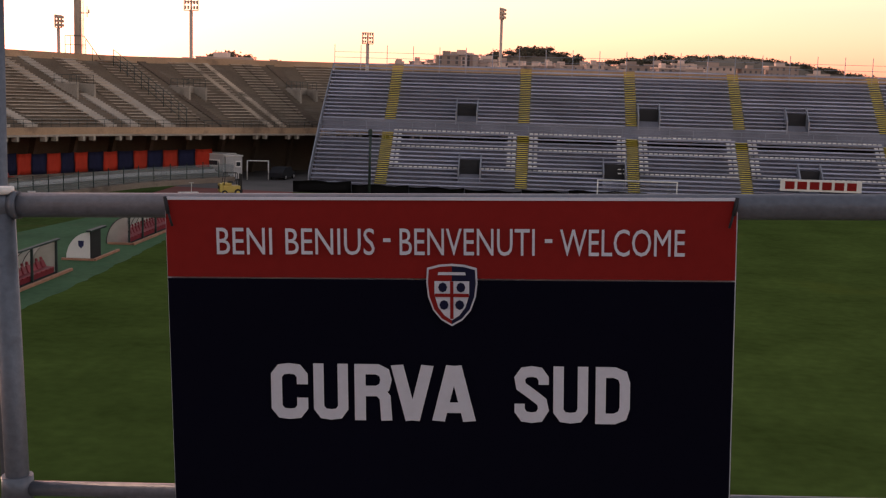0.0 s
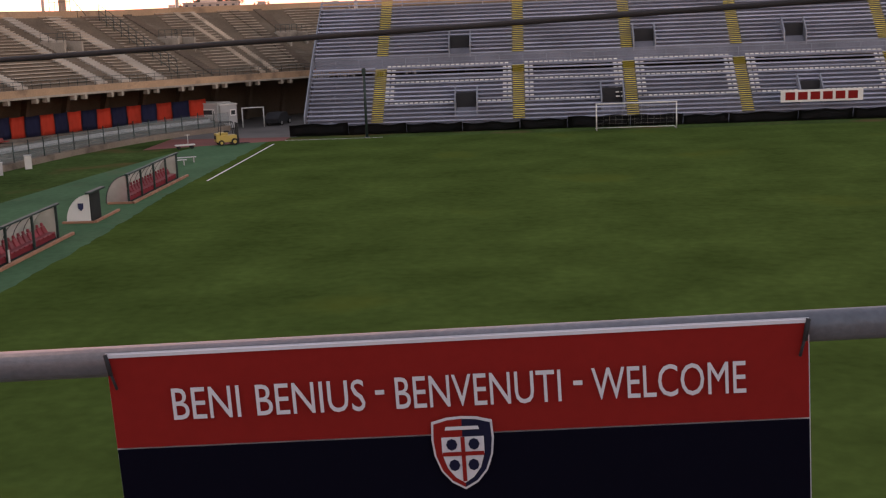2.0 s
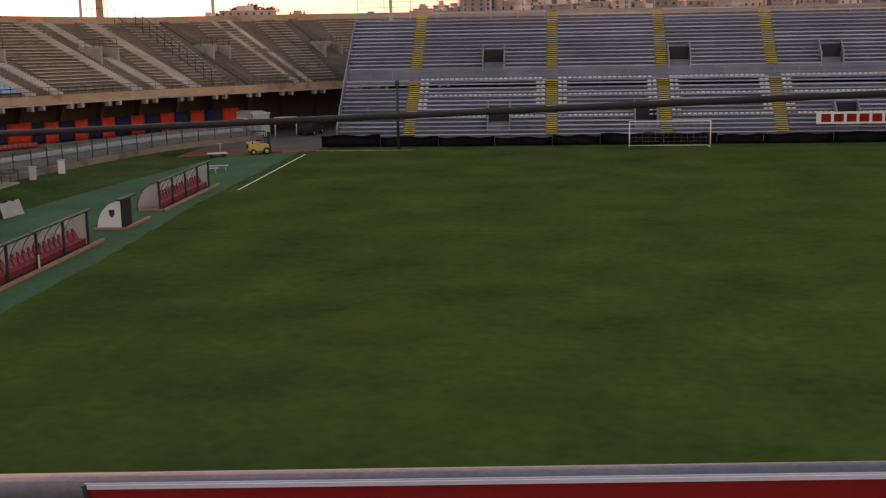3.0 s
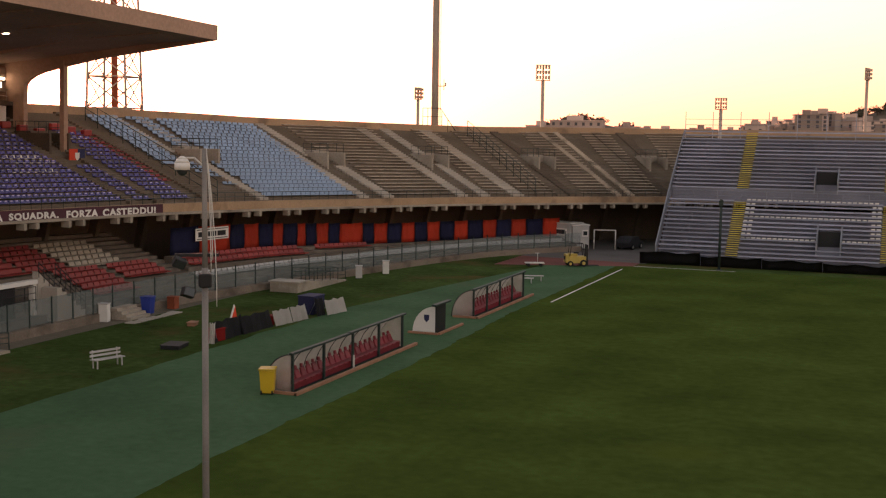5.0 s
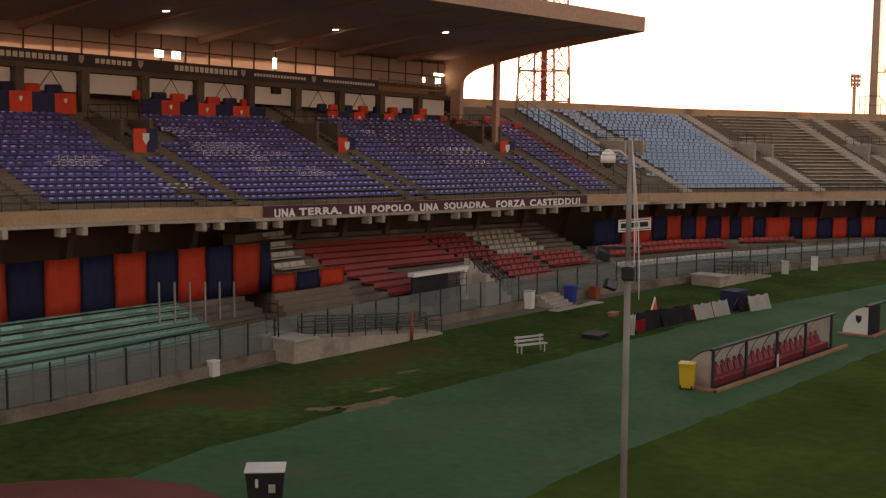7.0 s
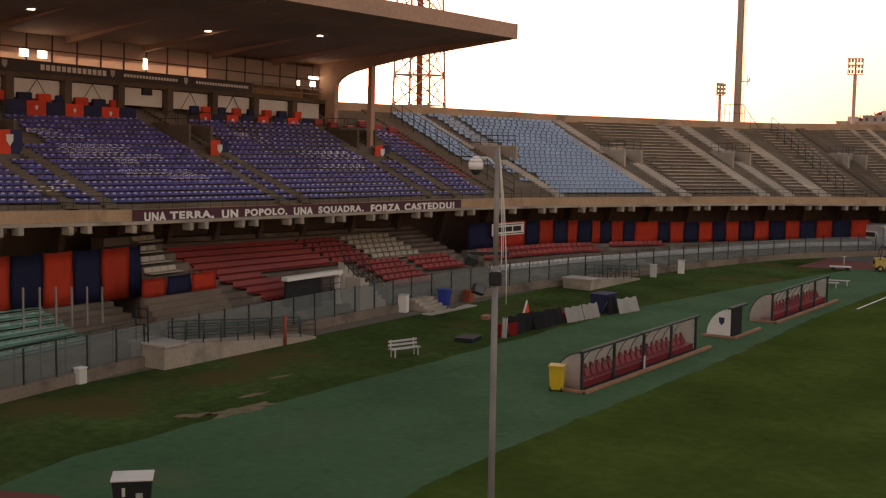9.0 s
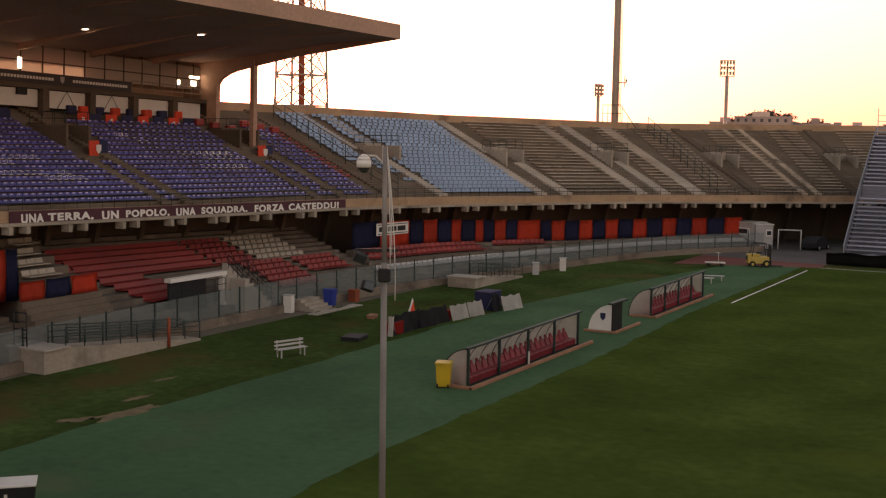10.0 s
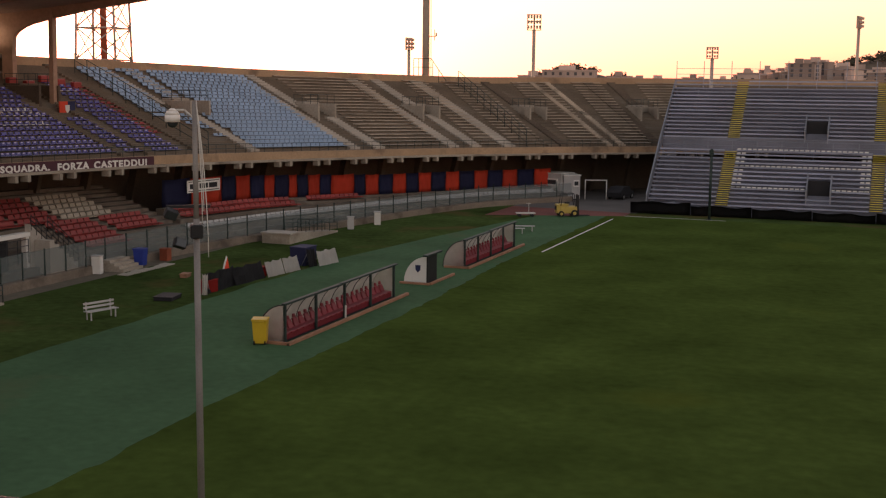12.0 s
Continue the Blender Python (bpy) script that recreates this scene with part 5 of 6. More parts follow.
for k in range(7):
    part("slab", boxes((-.4 + random.uniform(-.2, .2), .3, k * .8 - 2.4, k * .8 - 1.7, -.01, .05)), "stair_c", slab)
bk = thing("meter_box", "small white plastic meter box by the field wall", "box", pose(-56.45, 30.3, 0, 0, 0, 4))
part("body", bevelled(boxes((-.2, .2, -.24, .24, .0, .72)), .03), "offwhite", bk)
part("lid", bevelled(boxes((-.23, .23, -.27, .27, .72, .8)), .02, 1), "white", bk)
for x, y, c, h in ((-52.1, 90.4, "offwhite", 1.1), (-52.9, 86.5, "cabin", 1.0)):
    t = thing("field_box", "small pale box standing by the field wall", "box", pose(x, y, 0, 0, 0, 25))
    part("body", bevelled(boxes((-.28, .28, -.26, .26, -.01, h)), .03), c, t)
    part("lid", boxes((-.32, .32, -.3, .3, h, h + .06)), "cabin", t)
rb = thing("rusty_box", "rusty red box against the field wall", "box", pose(-57.0, 64.6, 0))
part("body", bevelled(boxes((-.3, .3, -.3, .3, -.01, .8)), .03), "rust", rb)
part("lid", boxes((-.33, .33, -.33, .33, .8, .85)), "rust", rb)

# fallen advertising boards
def board(x, y, turn, w, h, lean, colour, label):
    t = thing("advert_board", label, "advertising board", pose(x, y, 0, 0, 0, turn), "advertising boards")
    bm = bmesh.new()
    n = 6
    g = [[bm.verts.new((w * i / n, lean * j / 2 + .05 * math.sin(i * 1.9 + j), h * j / 2 * (1 - .06 * math.sin(i * 2.4 + x)) - .01)) for j in range(3)] for i in range(n + 1)]
    for i in range(n):
        for j in range(2):
            bm.faces.new((g[i][j], g[i + 1][j], g[i + 1][j + 1], g[i][j + 1]))
    bmesh.ops.solidify(bm, geom=bm.faces[:], thickness=.05)
    part("sheet", bm, colour, t)
    part("strut", tubes([((w * .2, lean, h * .9), (w * .2, lean + .6, 0), .025), ((w * .8, lean, h * .9), (w * .8, lean + .6, 0), .025)], 5), "steel", t)


board(-47.2, 54.1, 92, 3.6, 1.15, .25, "black", "black crumpled advertising board leaning on struts")
board(-47.15, 57.3, 88, 3.4, 1.05, .3, "black", "black crumpled advertising board leaning on struts")
board(-46.9, 60.9, 85, 1.9, .95, .25, "offwhite", "white advertising board leaning on struts")
board(-46.7, 62.9, 84, 1.7, .95, .25, "offwhite", "white advertising board leaning on struts")
board(-46.4, 65.70, 80, .9, 1.2, .2, "black", "black advertising board standing askew")
board(-45.95, 66.40, 82, 2.3, 1.0, .25, "offwhite", "white advertising board leaning on struts")
board(-47.4, 53.7, 15, .35, 1.2, .1, "offwhite", "end of a white board standing edge-on")
tri = thing("red_board", "red triangular board with a white edge propped up", "board", pose(-47.8, 56.40, 0, 0, 0, 80))
part("sheet", outline([(0, 0), (1.1, 0), (1.1, .3), (.75, 1.75)], 0, .05), "red", tri)
part("edge", outline([(-.12, 0), (0, 0), (.75, 1.75), (.68, 1.85)], 0, .06), "white", tri)
for x, y, w, d_, h, c, nm, lb in ((-47.6, 61.00, .6, .9, .6, "bannerred", "crate", "dark red crate beside the boards"), (-47.5, 67.00, 1.2, 1.6, 1.2, "navy", "crate", "navy covered crate behind the boards"),
                                  (-47.6, 54.60, .7, 1.3, .7, "bannerred", "crate", "dark red crate behind the boards"), (-48.5, 51.8, 1.1, 1.5, .18, "black", "rubber_mat", "dark folded mat lying on the lawn"),
                                  (-51.8, 58.9, .5, .8, .2, "wood", "wood_pile", "small pile of brown boards on the lawn")):
    t = thing(nm, lb, nm.replace("_", " "), pose(x, y, 0, 0, 0, random.uniform(-15, 15)))
    part("body", bevelled(boxes((-w / 2, w / 2, -d_ / 2, d_ / 2, -.01, h)), .03, 1), c, t)
    part("cover", bevelled(boxes((-w / 2 - .04, w / 2 + .04, -d_ / 2 - .04, d_ / 2 + .04, h, h + .05)), .02, 1), c, t)

# ---- access ramps with iron railings ----
def ramp(x, y0, y1, wid, h, rail_colour, label):
    t = thing("access_ramp", label, "ramp", pose(x, y0, 0))
    L = y1 - y0
    bm = bmesh.new()
    hexa(bm, [(-wid, 0, -.02), (0, 0, -.02), (0, L, -.02), (-wid, L, -.02), (-wid, 0, h), (0, 0, h), (0, L, .12), (-wid, L, .12)])
    part("ramp_body", bm, "conc", t)
    n = int(L / 1.25)
    for xx in (-.08, -wid + .08):
        bm = bmesh.new()
        for k in range(n + 1):
            yy = L * k / n
            z = h + (.12 - h) * yy / L
            tube(bm, (xx, yy, z), (xx, yy, z + 1.0), .035, n=5)
        for hh in (.4, .7, 1.0):
            tube(bm, (xx, 0, h + hh), (xx, L, .12 + hh), .03, n=5)
        part("railing", bm, rail_colour, t)
    part("top_slab", boxes((-wid - 1.2, .15, -1.6, .1, h + .003, h + .1)), "bench_c", t)
    part("landing", boxes((-wid - 1.1, .0, -1.5, -.004, -.02, h)), "conc", t)
    return t


rp = ramp(-55.7, 36.4, 46.6, 1.4, 1.15, "iron", "concrete access ramp with dark iron railings")
part("red_post", tubes([((.1, 7.4, 0), (.1, 7.4, 1.7), .09)], 8), "rust", rp, "rusty red gate post")
for a, b, r in [((-2.2, -1.4, 1.2), (-2.2, -1.4, 3.0), .04), ((-1.3, -1.4, 1.2), (-1.3, -1.4, 3.0), .04)] + [((-2.2, -1.4, z), (-1.3, -1.4, z), .035) for z in (1.7, 2.1, 2.5, 2.95)]:
    part("stair_cage_bar", tubes([(a, b, r)], 5), "blackiron", rp)
ramp(-53.0, 77.0, 84.2, 1.3, .75, "iron", "pale access ramp with green iron railings")

# ---- players' tunnel in the lower tier ----
tn = thing("tunnel_mouth", "tunnel mouth with white lintel, stairs and iron rails", "tunnel", pose(-59.6, 51.6, 0))
part("lintel", boxes((-.3, .2, -3.4, 1.9, 2.85, 3.1)), "white", tn)
# tunnel's inner shade drawn as a black block
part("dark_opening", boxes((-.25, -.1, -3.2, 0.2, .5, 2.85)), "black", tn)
part("cheek", boxes((-.25, .1, 1.6, 1.9, .5, 2.85)), "white", tn)
part("stair_wall", outline([(1.9, .5), (5.0, .5), (5.0, 1.2), (1.9, 3.6)], -.2, .2), "bench_c", tn).matrix_basis = Matrix(((0, 1, 0, 0), (1, 0, 0, 0), (0, 0, 1, 0), (0, 0, 0, 1)))
for k in range(6):
    part("step", boxes((.25, 1.4, 2.2 + .45 * k, 2.65 + .45 * k, .5, 2.6 - .33 * k)), "stair_c", tn)
bm = bmesh.new()
for xx in (.2, 1.45):
    for k in range(7):
        tube(bm, (xx, 2.0 + .48 * k, 3.2 - .36 * k), (xx, 2.0 + .48 * k, 4.1 - .36 * k), .03, n=5)
    for h in (0.35, .65, .95):
        tube(bm, (xx, 2.0, 3.2 + h), (xx, 4.9, 1.05 + h), .03, n=5)
for k in range(6):
    tube(bm, (.2, -3.3 + k * 1.0, 1.2), (.2, -3.3 + k * 1.0, 2.7), .03, n=5)
for h in (1.9, 2.3, 2.7):
    tube(bm, (.2, -3.3, h), (.2, 1.7, h), .025, n=5)
part("railing", bm, "blackiron", tn)

# white notice board under the tier, unreadable lettering as bars
nb = thing("white_notice", "white board with bold black lettering drawn as bars", "sign", on_bowl(73.4, 6.9, 3.55))
part("board", bevelled(boxes((0, .06, -2.0, 2.0, 0, 1.0)), .02, 1), "white", nb)
part("frame", boxes((.061, .075, -1.85, 1.85, .1, .16), (.061, .075, -1.85, 1.85, .84, .9)), "black", nb)
for k in range(3):
    part("black_bar", boxes((.062, .08, -1.7 + 1.15 * k, -.7 + 1.15 * k, .3, .7)), "black", nb)

# ---- far corner: cabins, frame, forklift, trolley, car ----
def cabin(x, y, turn, w, d_, h):
    t = thing("site_cabin", "grey site cabin with a white-framed window", "cabin", pose(x, y, 0, 0, 0, turn), "site cabins")
    part("body", bevelled(boxes((0, w, 0, d_, .12, h)), .03, 1), "cabin", t)
    part("roof", bevelled(boxes((-.08, w + .08, -.08, d_ + .08, h, h + .12)), .02, 1), "offwhite", t)
    part("skid", boxes((.1, w - .1, .2, .4, -.02, .12), (.1, w - .1, d_ - .4, d_ - .2, -.02, .12)), "blackiron", t)
    wd = part("window", boxes((w * .58, w * .92, -.05, -.003, h * .55, h * .82)), "white", t, "white window frame")
    part("pane", boxes((w * .63, w * .87, -.07, -.052, h * .6, h * .77)), "glassdark", wd)


cabin(-47.9, 121.3, -20, 5.0, 2.4, 2.75)
cabin(-42.9, 119.6, 35, 1.9, 2.4, 2.6)
fr = thing("spare_goal", "spare white goal frame standing under the tier", "goal", pose(-41.0, 121.5, 0, 0, 0, 15))
part("post", tubes([((0, 0, 0), (0, 0, 2.1), .06)], 8), "white", fr)
part("post", tubes([((2.3, 0, 0), (2.3, 0, 2.1), .06)], 8), "white", fr)
part("crossbar", tubes([((-.06, 0, 2.1), (2.36, 0, 2.1), .06)], 8), "white", fr)

fk = thing("forklift", "pale yellow forklift truck parked at the corner", "forklift", pose(-38.6, 104.4, 0, 0, 0, -65))
part("body", bevelled(boxes((-.62, .62, -.75, .9, .3, .95)), .08), "lift", fk)
part("counterweight", bevelled(boxes((-.6, .6, -1.05, -.72, .32, 1.15)), .08), "lift", fk)
part("grille", boxes((-.4, .4, -1.07, -1.052, .6, .95)), "black", fk)
part("hood", bevelled(boxes((-.5, .5, -.7, .1, .95, 1.2)), .06), "lift", fk)
part("seat", bevelled(boxes((-.25, .25, -.2, .25, 1.2, 1.35)), .04), "black", fk)
for bar in (((-.55, -.65, 1.0), (-.5, -.5, 2.15), .035), ((.55, -.65, 1.0), (.5, -.5, 2.15), .035), ((-.5, .75, .95), (-.5, .6, 2.15), .035), ((.5, .75, .95), (.5, .6, 2.15), .035),
                     ((-.5, -.5, 2.15), (.5, -.5, 2.15), .035), ((-.5, .6, 2.15), (.5, .6, 2.15), .035), ((-.5, -.5, 2.15), (-.5, .6, 2.15), .035), ((.5, -.5, 2.15), (.5, .6, 2.15), .035)):
    part("guard_bar", tubes([bar], 6), "blackiron", fk)
part("lift_mast", boxes((-.4, -.3, .95, 1.1, .05, 2.05), (.3, .4, .95, 1.1, .05, 2.05), (-.3, .3, .97, 1.08, 1.85, 2.0), (-.3, .3, .97, 1.08, .5, .7)), "blackiron", fk)
for sx in (-.25, .25):
    part("fork", boxes((sx - .06, sx + .06, 1.1, 2.2, .06, .1), (sx - .06, sx + .06, 1.1, 1.16, .06, .6)), "blackiron", fk)
for x, y, r in ((-.62, -.6, .27), (.62, -.6, .27), (-.64, .65, .33), (.64, .65, .33)):
    wh = part("wheel", tubes([((x - .11, y, r), (x + .11, y, r), r)], 14), "rubber", fk)
    part("rim", tubes([((x - .12, y, r), (x + .12, y, r), r * .5)], 10), "lift", wh)

tr = thing("field_trolley", "low white trolley beside the field", "trolley", pose(-42.0, 102.2, 0, 0, 0, 25))
part("deck", boxes((-.9, .9, -.4, .4, .3, .38)), "offwhite", tr)
part("handle", tubes([((.3, 0, .38), (.3, 0, 1.3), .03), ((.05, 0, 1.25), (.5, 0, 1.25), .03)], 6), "offwhite", tr)
for x in (-.6, .6):
    part("wheel", tubes([((x, -.42, .15), (x, -.34, .15), .15)], 10), "rubber", tr)
    part("wheel", tubes([((x, .34, .15), (x, .42, .15), .15)], 10), "rubber", tr)

car = thing("dark_car", "small dark car parked in the shade of the tier", "car", pose(-37.6, 124.0, 0, 0, 0, 80))
part("body", bevelled(outline([(-1.9, .3), (1.9, .3), (1.95, .75), (1.1, .9), (.6, 1.38), (-1.1, 1.4), (-1.8, .95), (-1.95, .8)], -.8, .8), .05), "black", car)
part("windscreen", outline([(1.06, .93), (.6, 1.34), (.62, 1.36), (1.1, .95)], -.7, .7), "glassdark", car)
for x in (-1.2, 1.2):
    for y in (-.78, .78):
        wh = part("wheel", tubes([((x, y - .1, .31), (x, y + .1, .31), .31)], 14), "rubber", car)
        part("rim", tubes([((x, y - .11, .31), (x, y + .11, .31), .18)], 10), "cabin", wh)
for y in (-.6, .6):
    part("headlight", bevelled(boxes((1.9, 1.98, y - .15, y + .15, .6, .75)), .02, 1), "white", car)

cp = thing("corner_post", "dark steel post standing before the stand", "post", pose(-25.6, 107.2, 0))
part("shaft", tubes([((0, 0, 0), (0, 0, 6.6), .13)], 8), "iron", cp)
part("foot", boxes((-.25, .25, -.25, .25, -.01, .06)), "iron", cp)
part("box", boxes((-.18, .18, -.18, .18, 6.0, 6.5)), "iron", cp)

# ---- camera pole beside the field ----
pl = thing("camera_pole", "grey steel pole with a dome camera, lamps and cables", "pole", pose(-26.5, 19.72, 0, 0, 0, 35))
bm = bmesh.new()
tube(bm, (0, 0, 0), (0, 0, 9.0), .095, .08, 12)
part("lower_shaft", bm, "pole", pl)
bm = bmesh.new()
tube(bm, (0, 0, 8.7), (0, 0, 12.0), .075, .06, 12)
part("upper_shaft", bm, "pole", pl)
part("base_plate", boxes((-.3, .3, -.3, .3, -.01, .04)), "zinc", pl)
part("arm", tubes([((0, 0, 11.55), (-.25, 0, 11.78), .03), ((-.25, 0, 11.78), (-.52, 0, 11.78), .03)], 6), "offwhite", pl)
bm = bmesh.new()
for a, b, r0, r1 in ((11.82, 11.75, .05, .14), (11.75, 11.66, .14, .19), (11.66, 11.48, .19, .19)):
    tube(bm, (-.55, 0, a), (-.55, 0, b), r0, r1, 16)
dm = part("dome_housing", bm, "white", pl, "white dome camera housing")
bm = bmesh.new()
bmesh.ops.create_uvsphere(bm, u_segments=14, v_segments=8, radius=.14)
bmesh.ops.translate(bm, verts=bm.verts[:], vec=(-.55, 0, 11.47))
part("lens_bubble", bm, "glassdark", dm, "", True)
part("cross_arm", boxes((-.75, .35, -.04, .04, 9.28, 9.36)), "blackiron", pl)
for x, z, a in ((-.62, 9.2, 25), (-.42, 8.45, -15)):
    lp = part("lamp", bevelled(boxes((-.16, .16, -.1, .1, -.18, .07)), .02, 1), "blackiron", pl, "small dark floodlight")
    lp.matrix_basis = pose(x, -.2, z, a, 20, 15)
    gl = part("lamp_glass", boxes((-.13, .13, -.115, -.102, -.15, .05)), "glassdark", lp)
part("clamp_box", bevelled(boxes((-.16, .16, -.2, .14, 8.5, 8.85)), .03, 1), "blackiron", pl)
for off, bot in ((.14, 9.2), (.24, 8.0), (.1, 8.9)):
    pts = [(.05, -.02, 12.02)] + [(off * (1 - (1 - k / 8) ** 2) + .05, -.06, 11.9 - (11.9 - bot) * k / 8) for k in range(9)]
    part("cable", bent(pts, .013, 5), "offwhite", pl)

# ---- the south stand's platform, its rail, cable and welcome banner ----
plat = boxes((-30, 25, -16, -5.5, 9.6, 9.95))
tagged(obj("platform", plat, "conc"), "concrete platform of the south stand", "platform", kind="structure")
tagged(obj("platform_front_wall", boxes((-30, 25, -5.9, -5.55, -0.02, 9.6)), "conc"), "concrete front wall under the platform", "wall", kind="structure")
tagged(obj("platform_back_wall", boxes((-30, 25, -16.4, -16.0, -0.02, 14.5)), "conc"), "concrete wall behind the platform", "wall", kind="structure")
SL = math.degrees(math.atan(0.033))
gr = thing("guard_rail", "worn galvanised tube guard rail of the platform", "guard rail", pose(-11.318, -5.90, 11.251, 0, -SL, 0))
bm = tubes([((0.0, 0, 0), (5.4, 0, 0), .031)], 20)
part("top_rail", bm, "zinc", gr)
part("low_rail", tubes([((0.0, 0, -.735), (5.4, 0, -.735), .02)], 14), "zinc", gr)
for x in (0.0, 2.6, 4.9):
    part("post", tubes([((x, 0.0 if x == 0 else .07, -1.32), (x, 0.0 if x == 0 else .07, 0.0), .03)], 16), "zinc", gr)
bm = bmesh.new()
bmesh.ops.create_uvsphere(bm, u_segments=18, v_segments=12, radius=.037)
for v in bm.verts:
    v.co.z *= .95
part("elbow", bm, "zinc", gr, "", True)
part("weld_collar", tubes([((.028, 0, 0), (.045, 0, 0), .035)], 18), "zinc", gr)
part("post_cap", tubes([((0, 0, .028), (0, 0, .045), .03)], 16), "white", gr)
part("base_shoe", tubes([((0, 0, -.76), (0, 0, -.70), .04)], 14), "zinc", gr)

cable = tubes([((-11.47, -5.57, 11.858), (4, -5.57, 12.37), .0065)], 10)
tagged(obj("safety_cable", cable, "blackiron"), "taut dark steel cable above the guard rail", "cable")
for x, h in ((-11.47, 1.908), (4.0, 2.42)):
    t = thing("cable_post", "slim steel post that holds the cable", "post", pose(x, -5.57, 9.95))
    part("shaft", tubes([((0, 0, 0), (0, 0, h), .02)], 8), "zinc", t)
    part("foot", boxes((-.06, .06, -.06, .06, 0, .015)), "zinc", t)

wbn = thing("welcome_banner", "welcome banner with red band and navy field tied to the rail", "banner", pose(-10.895, -5.938, 11.289, 0, -SL, 0))
W = 1.383


def sheet_part(name, x0, x1, z0, z1, material, y=0.0, th=.003, label=""):
    """A flat stretched vinyl sheet."""
    bm = boxes((x0, x1, y - th / 2, y + th / 2, z0, z1))
    return part(name, bm, material, wbn, label)


sheet_part("backing", 0, W, -.95, .0, "vinylwhite", .010, .003, "white hem of the banner")
sheet_part("red_band", .004, W - .004, -.196, -.006, "bannerred", 0)
sheet_part("navy_field", .004, W - .004, -.775, -.200, "bannernavy", 0)
sheet_part("lower_band", .004, W - .004, -.945, -.779, "bannerred", 0)
part("rolled_top", tubes([((.003, .042, -.036), (W - .003, .042, -.036), .037)], 24), "bannerred", wbn, "red vinyl rolled over the rail")
part("top_hem", boxes((0, W, -.005, -.001, -.006, .001)), "vinylwhite", wbn, "thin white hem")


def word(body, x0, x1, z0, z1, bold):
    bm = letters(body, x1 - x0, z1 - z0, bold, .0015)
    for v in bm.verts:
        v.co = Vector((x0 + v.co.x, -.006 - v.co.z, z0 + v.co.y))
    for piece in islands(bm):
        part("letter", piece, "vinylwhite", wbn, "white printed letter")


for body, x0, x1 in (("BENI", .130, .267), ("BENIUS", .300, .518), ("-", .539, .557), ("BENVENUTI", .579, .904), ("-", .928, .946), ("WELCOME", .964, 1.259)):
    word(body, x0, x1, -.107 if body == "-" else -.139, -.098 if body == "-" else -.074, .0)


# heavy condensed block letters as bent ribbons, in a cell 1 wide and 1.6 high
BLOCK = {
    "C": [[(.85, 1.0), (.85, 1.25), (.72, 1.42), (.5, 1.45), (.28, 1.42), (.15, 1.25), (.15, .35), (.28, .18), (.5, .15), (.72, .18), (.85, .35), (.85, .62)]],
    "U": [[(.15, 1.6), (.15, .35), (.28, .18), (.5, .15), (.72, .18), (.85, .35), (.85, 1.6)]],
    "R": [[(.15, 0), (.15, 1.6)], [(.16, 1.46), (.62, 1.46), (.8, 1.36), (.85, 1.16), (.8, .95), (.62, .84), (.16, .84)], [(.62, .9), (.82, .66), (.86, 0)]],
    "V": [[(.14, 1.6), (.48, .0)], [(.86, 1.6), (.52, .0)]],
    "A": [[(.14, 0), (.47, 1.6)], [(.86, 0), (.53, 1.6)], [(.3, .4), (.7, .4)]],
    "S": [[(.85, 1.08), (.85, 1.25), (.72, 1.42), (.5, 1.45), (.28, 1.42), (.15, 1.25), (.19, 1.03), (.5, .82), (.8, .6), (.85, .38), (.72, .18), (.5, .15), (.28, .18), (.15, .35), (.15, .54)]],
    "D": [[(.15, 0), (.15, 1.6)], [(.16, 1.45), (.55, 1.45), (.78, 1.36), (.85, 1.15), (.85, .45), (.78, .24), (.55, .15), (.16, .15)]],
}


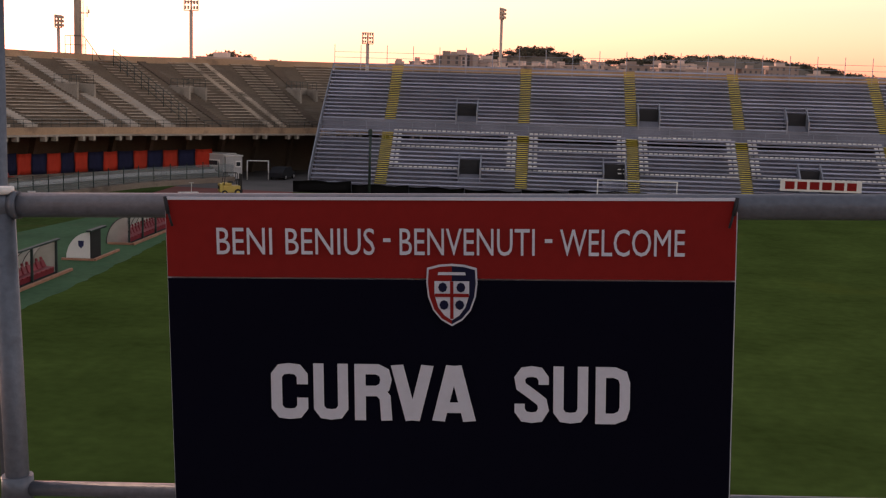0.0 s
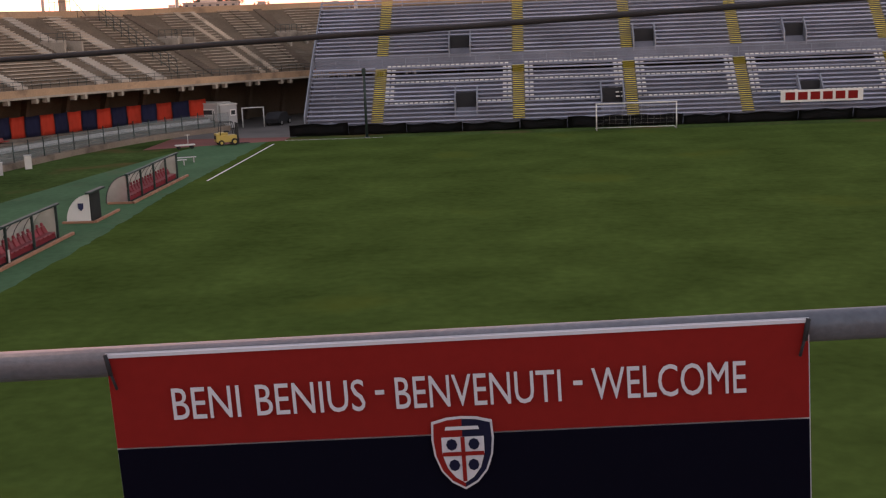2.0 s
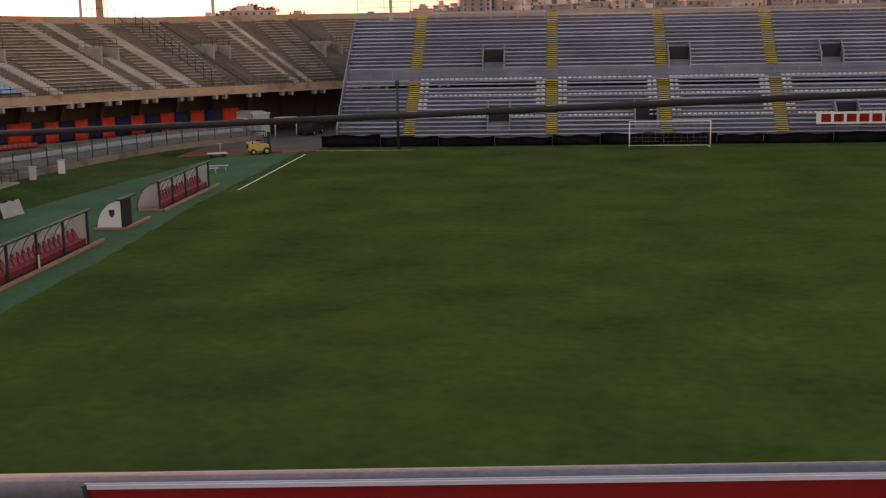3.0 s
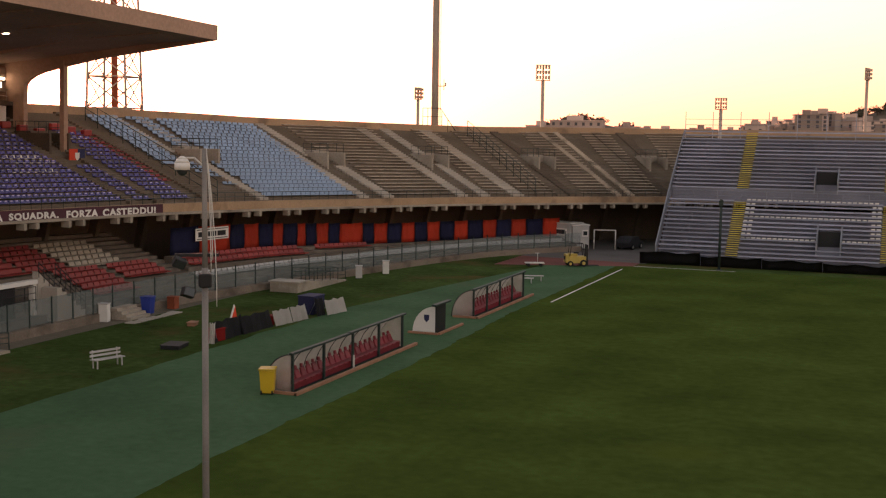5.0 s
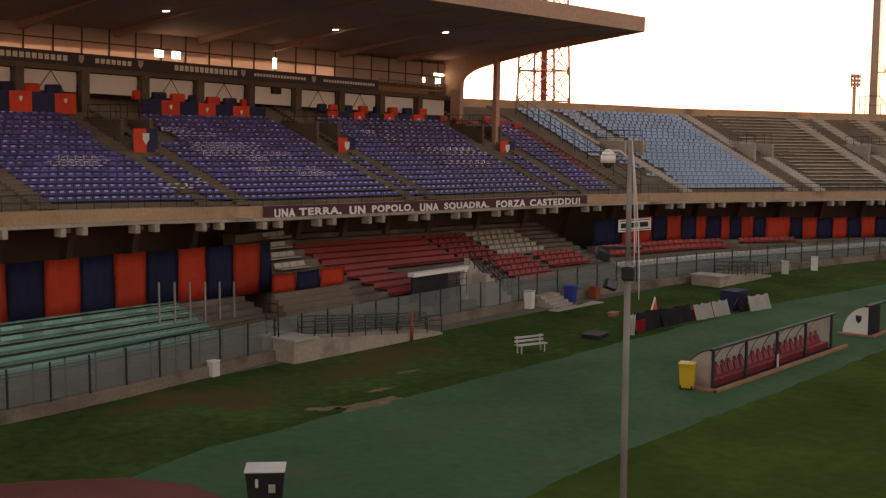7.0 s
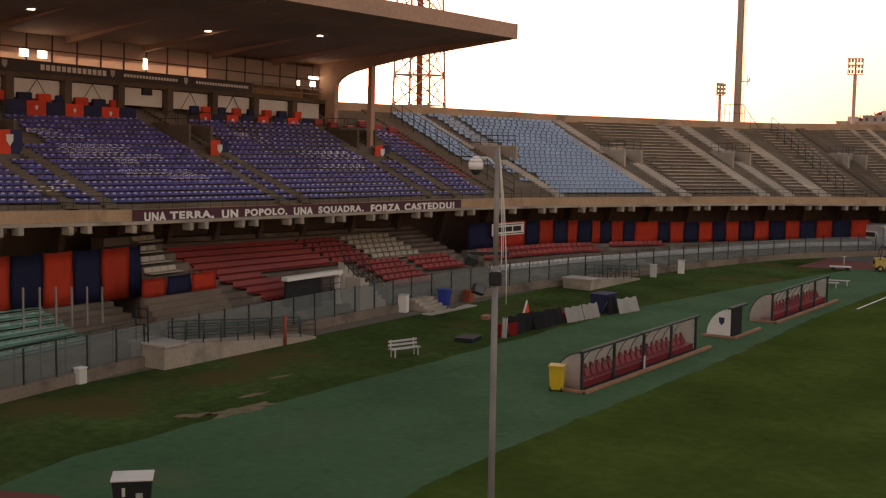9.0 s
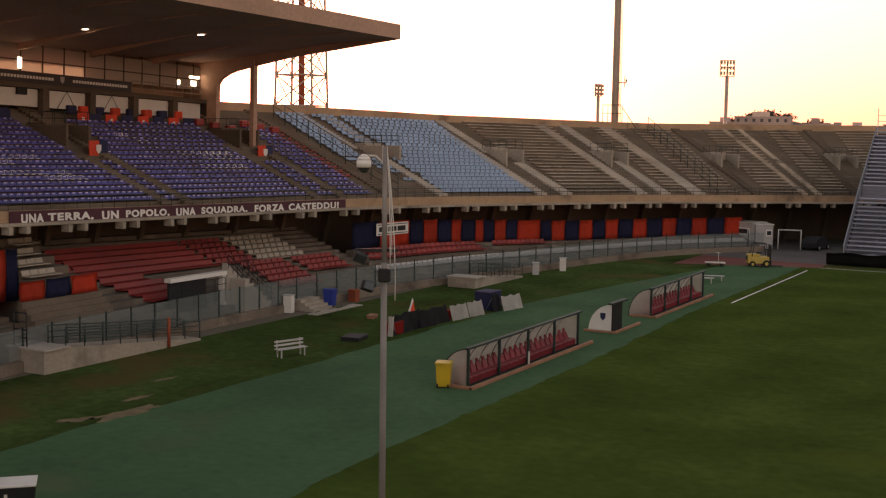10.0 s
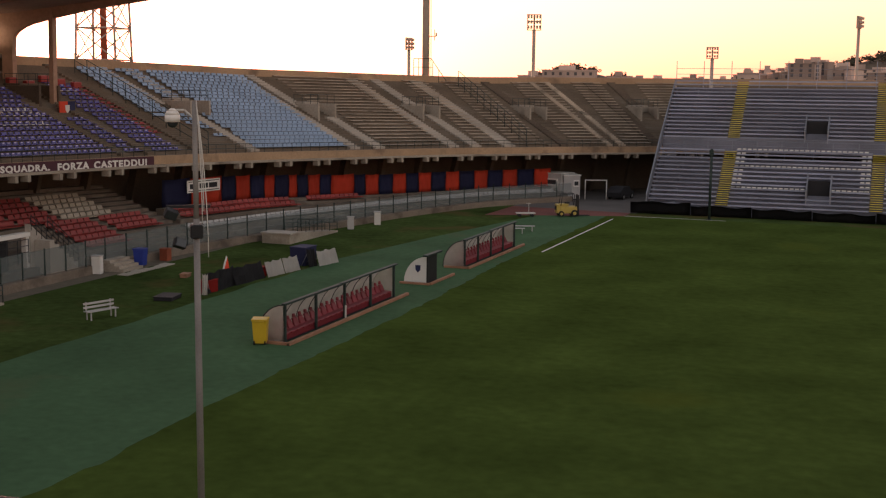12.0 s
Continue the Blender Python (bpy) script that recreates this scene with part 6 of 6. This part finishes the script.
def block_letter(ch, x0, z0, w, h):
    bm = bmesh.new()
    th = .15
    for layer, path in enumerate(BLOCK[ch]):
        pts = [Vector(p) for p in path]
        left, right = [], []
        for i, p in enumerate(pts):
            a = (p - pts[i - 1]).normalized() if i else (pts[1] - p).normalized()
            b = (pts[i + 1] - p).normalized() if i < len(pts) - 1 else a
            na, nb = Vector((-a.y, a.x)), Vector((-b.y, b.x))
            m = (na + nb).normalized()
            k = th / max(.5, m.dot(na))
            left.append(p + m * k)
            right.append(p - m * k)
        yy = -.0065 - .0004 * layer
        row = [[bm.verts.new((x0 + q.x * w, yy, z0 + min(1.6, max(0, q.y)) / 1.6 * h)) for q in side] for side in (left, right)]
        for i in range(len(pts) - 1):
            bm.faces.new((row[0][i], row[0][i + 1], row[1][i + 1], row[1][i]))
    bmesh.ops.recalc_face_normals(bm, faces=bm.faces[:])
    bmesh.ops.solidify(bm, geom=bm.faces[:], thickness=.0003)
    part("letter", bm, "vinylwhite", wbn, "bold white printed letter")


for ch, x0, w in (("C", .262, .092), ("U", .368, .086), ("R", .470, .092), ("V", .561, .104), ("A", .662, .106), ("S", .863, .083), ("U", .957, .084), ("D", 1.059, .083)):
    block_letter(ch, x0 - .006, -.551, w, .142)


def crest_part(name, pts, y, material):
    o = part(name, outline(pts, -y - .001, -y), material, wbn)
    o.matrix_basis = pose(.705, 0, -.235)


def shield(k):
    top = [(-.06, .066), (-.03, .074), (0, .076), (.03, .074), (.06, .066)]
    side = [(.062, .03), (.058, -.005), (.046, -.038), (.026, -.062), (0, -.077)]
    return [(x * k, z * k) for x, z in top + side + [(-x, z) for x, z in side[-2::-1]]]


crest_part("crest_edge", shield(1.0), .007, "vinylwhite")
crest_part("crest_left", [p for p in shield(.93) if p[0] <= 0], .0085, "bannerred")
crest_part("crest_right", [p for p in shield(.93) if p[0] >= 0], .0085, "crestnavy")
crest_part("crest_field", [(-.042, .034), (.042, .034), (.042, 0), (.033, -.03), (.018, -.05), (0, -.062), (-.018, -.05), (-.033, -.03), (-.042, 0)], .010, "vinylwhite")
crest_part("cross_bar", [(-.004, .034), (.004, .034), (.004, -.058), (-.004, -.058)], .0115, "bannerred")
crest_part("cross_bar", [(-.042, -.004), (.042, -.004), (.041, .004), (-.041, .004)], .013, "bannerred")
for x, z in ((-.022, .019), (.022, .019), (-.019, -.024), (.019, -.024)):
    crest_part("crest_mark", [(x + .011 * math.cos(a), z + .012 * math.sin(a)) for a in np.linspace(0, 2 * math.pi, 9)[:-1]], .0115, "crestnavy")
crest_part("crest_bar", [(-.034, .049), (.034, .049), (.032, .056), (-.032, .056)], .0105, "vinylwhite")
for x in (.012, W - .012):
    part("tie", tubes([((x, -.008, -.04), (x + .008 * (1 if x > 1 else -1), -.004, .002), .005), ((x, -.008, -.035), (x + .01 * (1 if x < 1 else -1), -.010, -.07), .003)], 6), "black", wbn, "black tie cord")
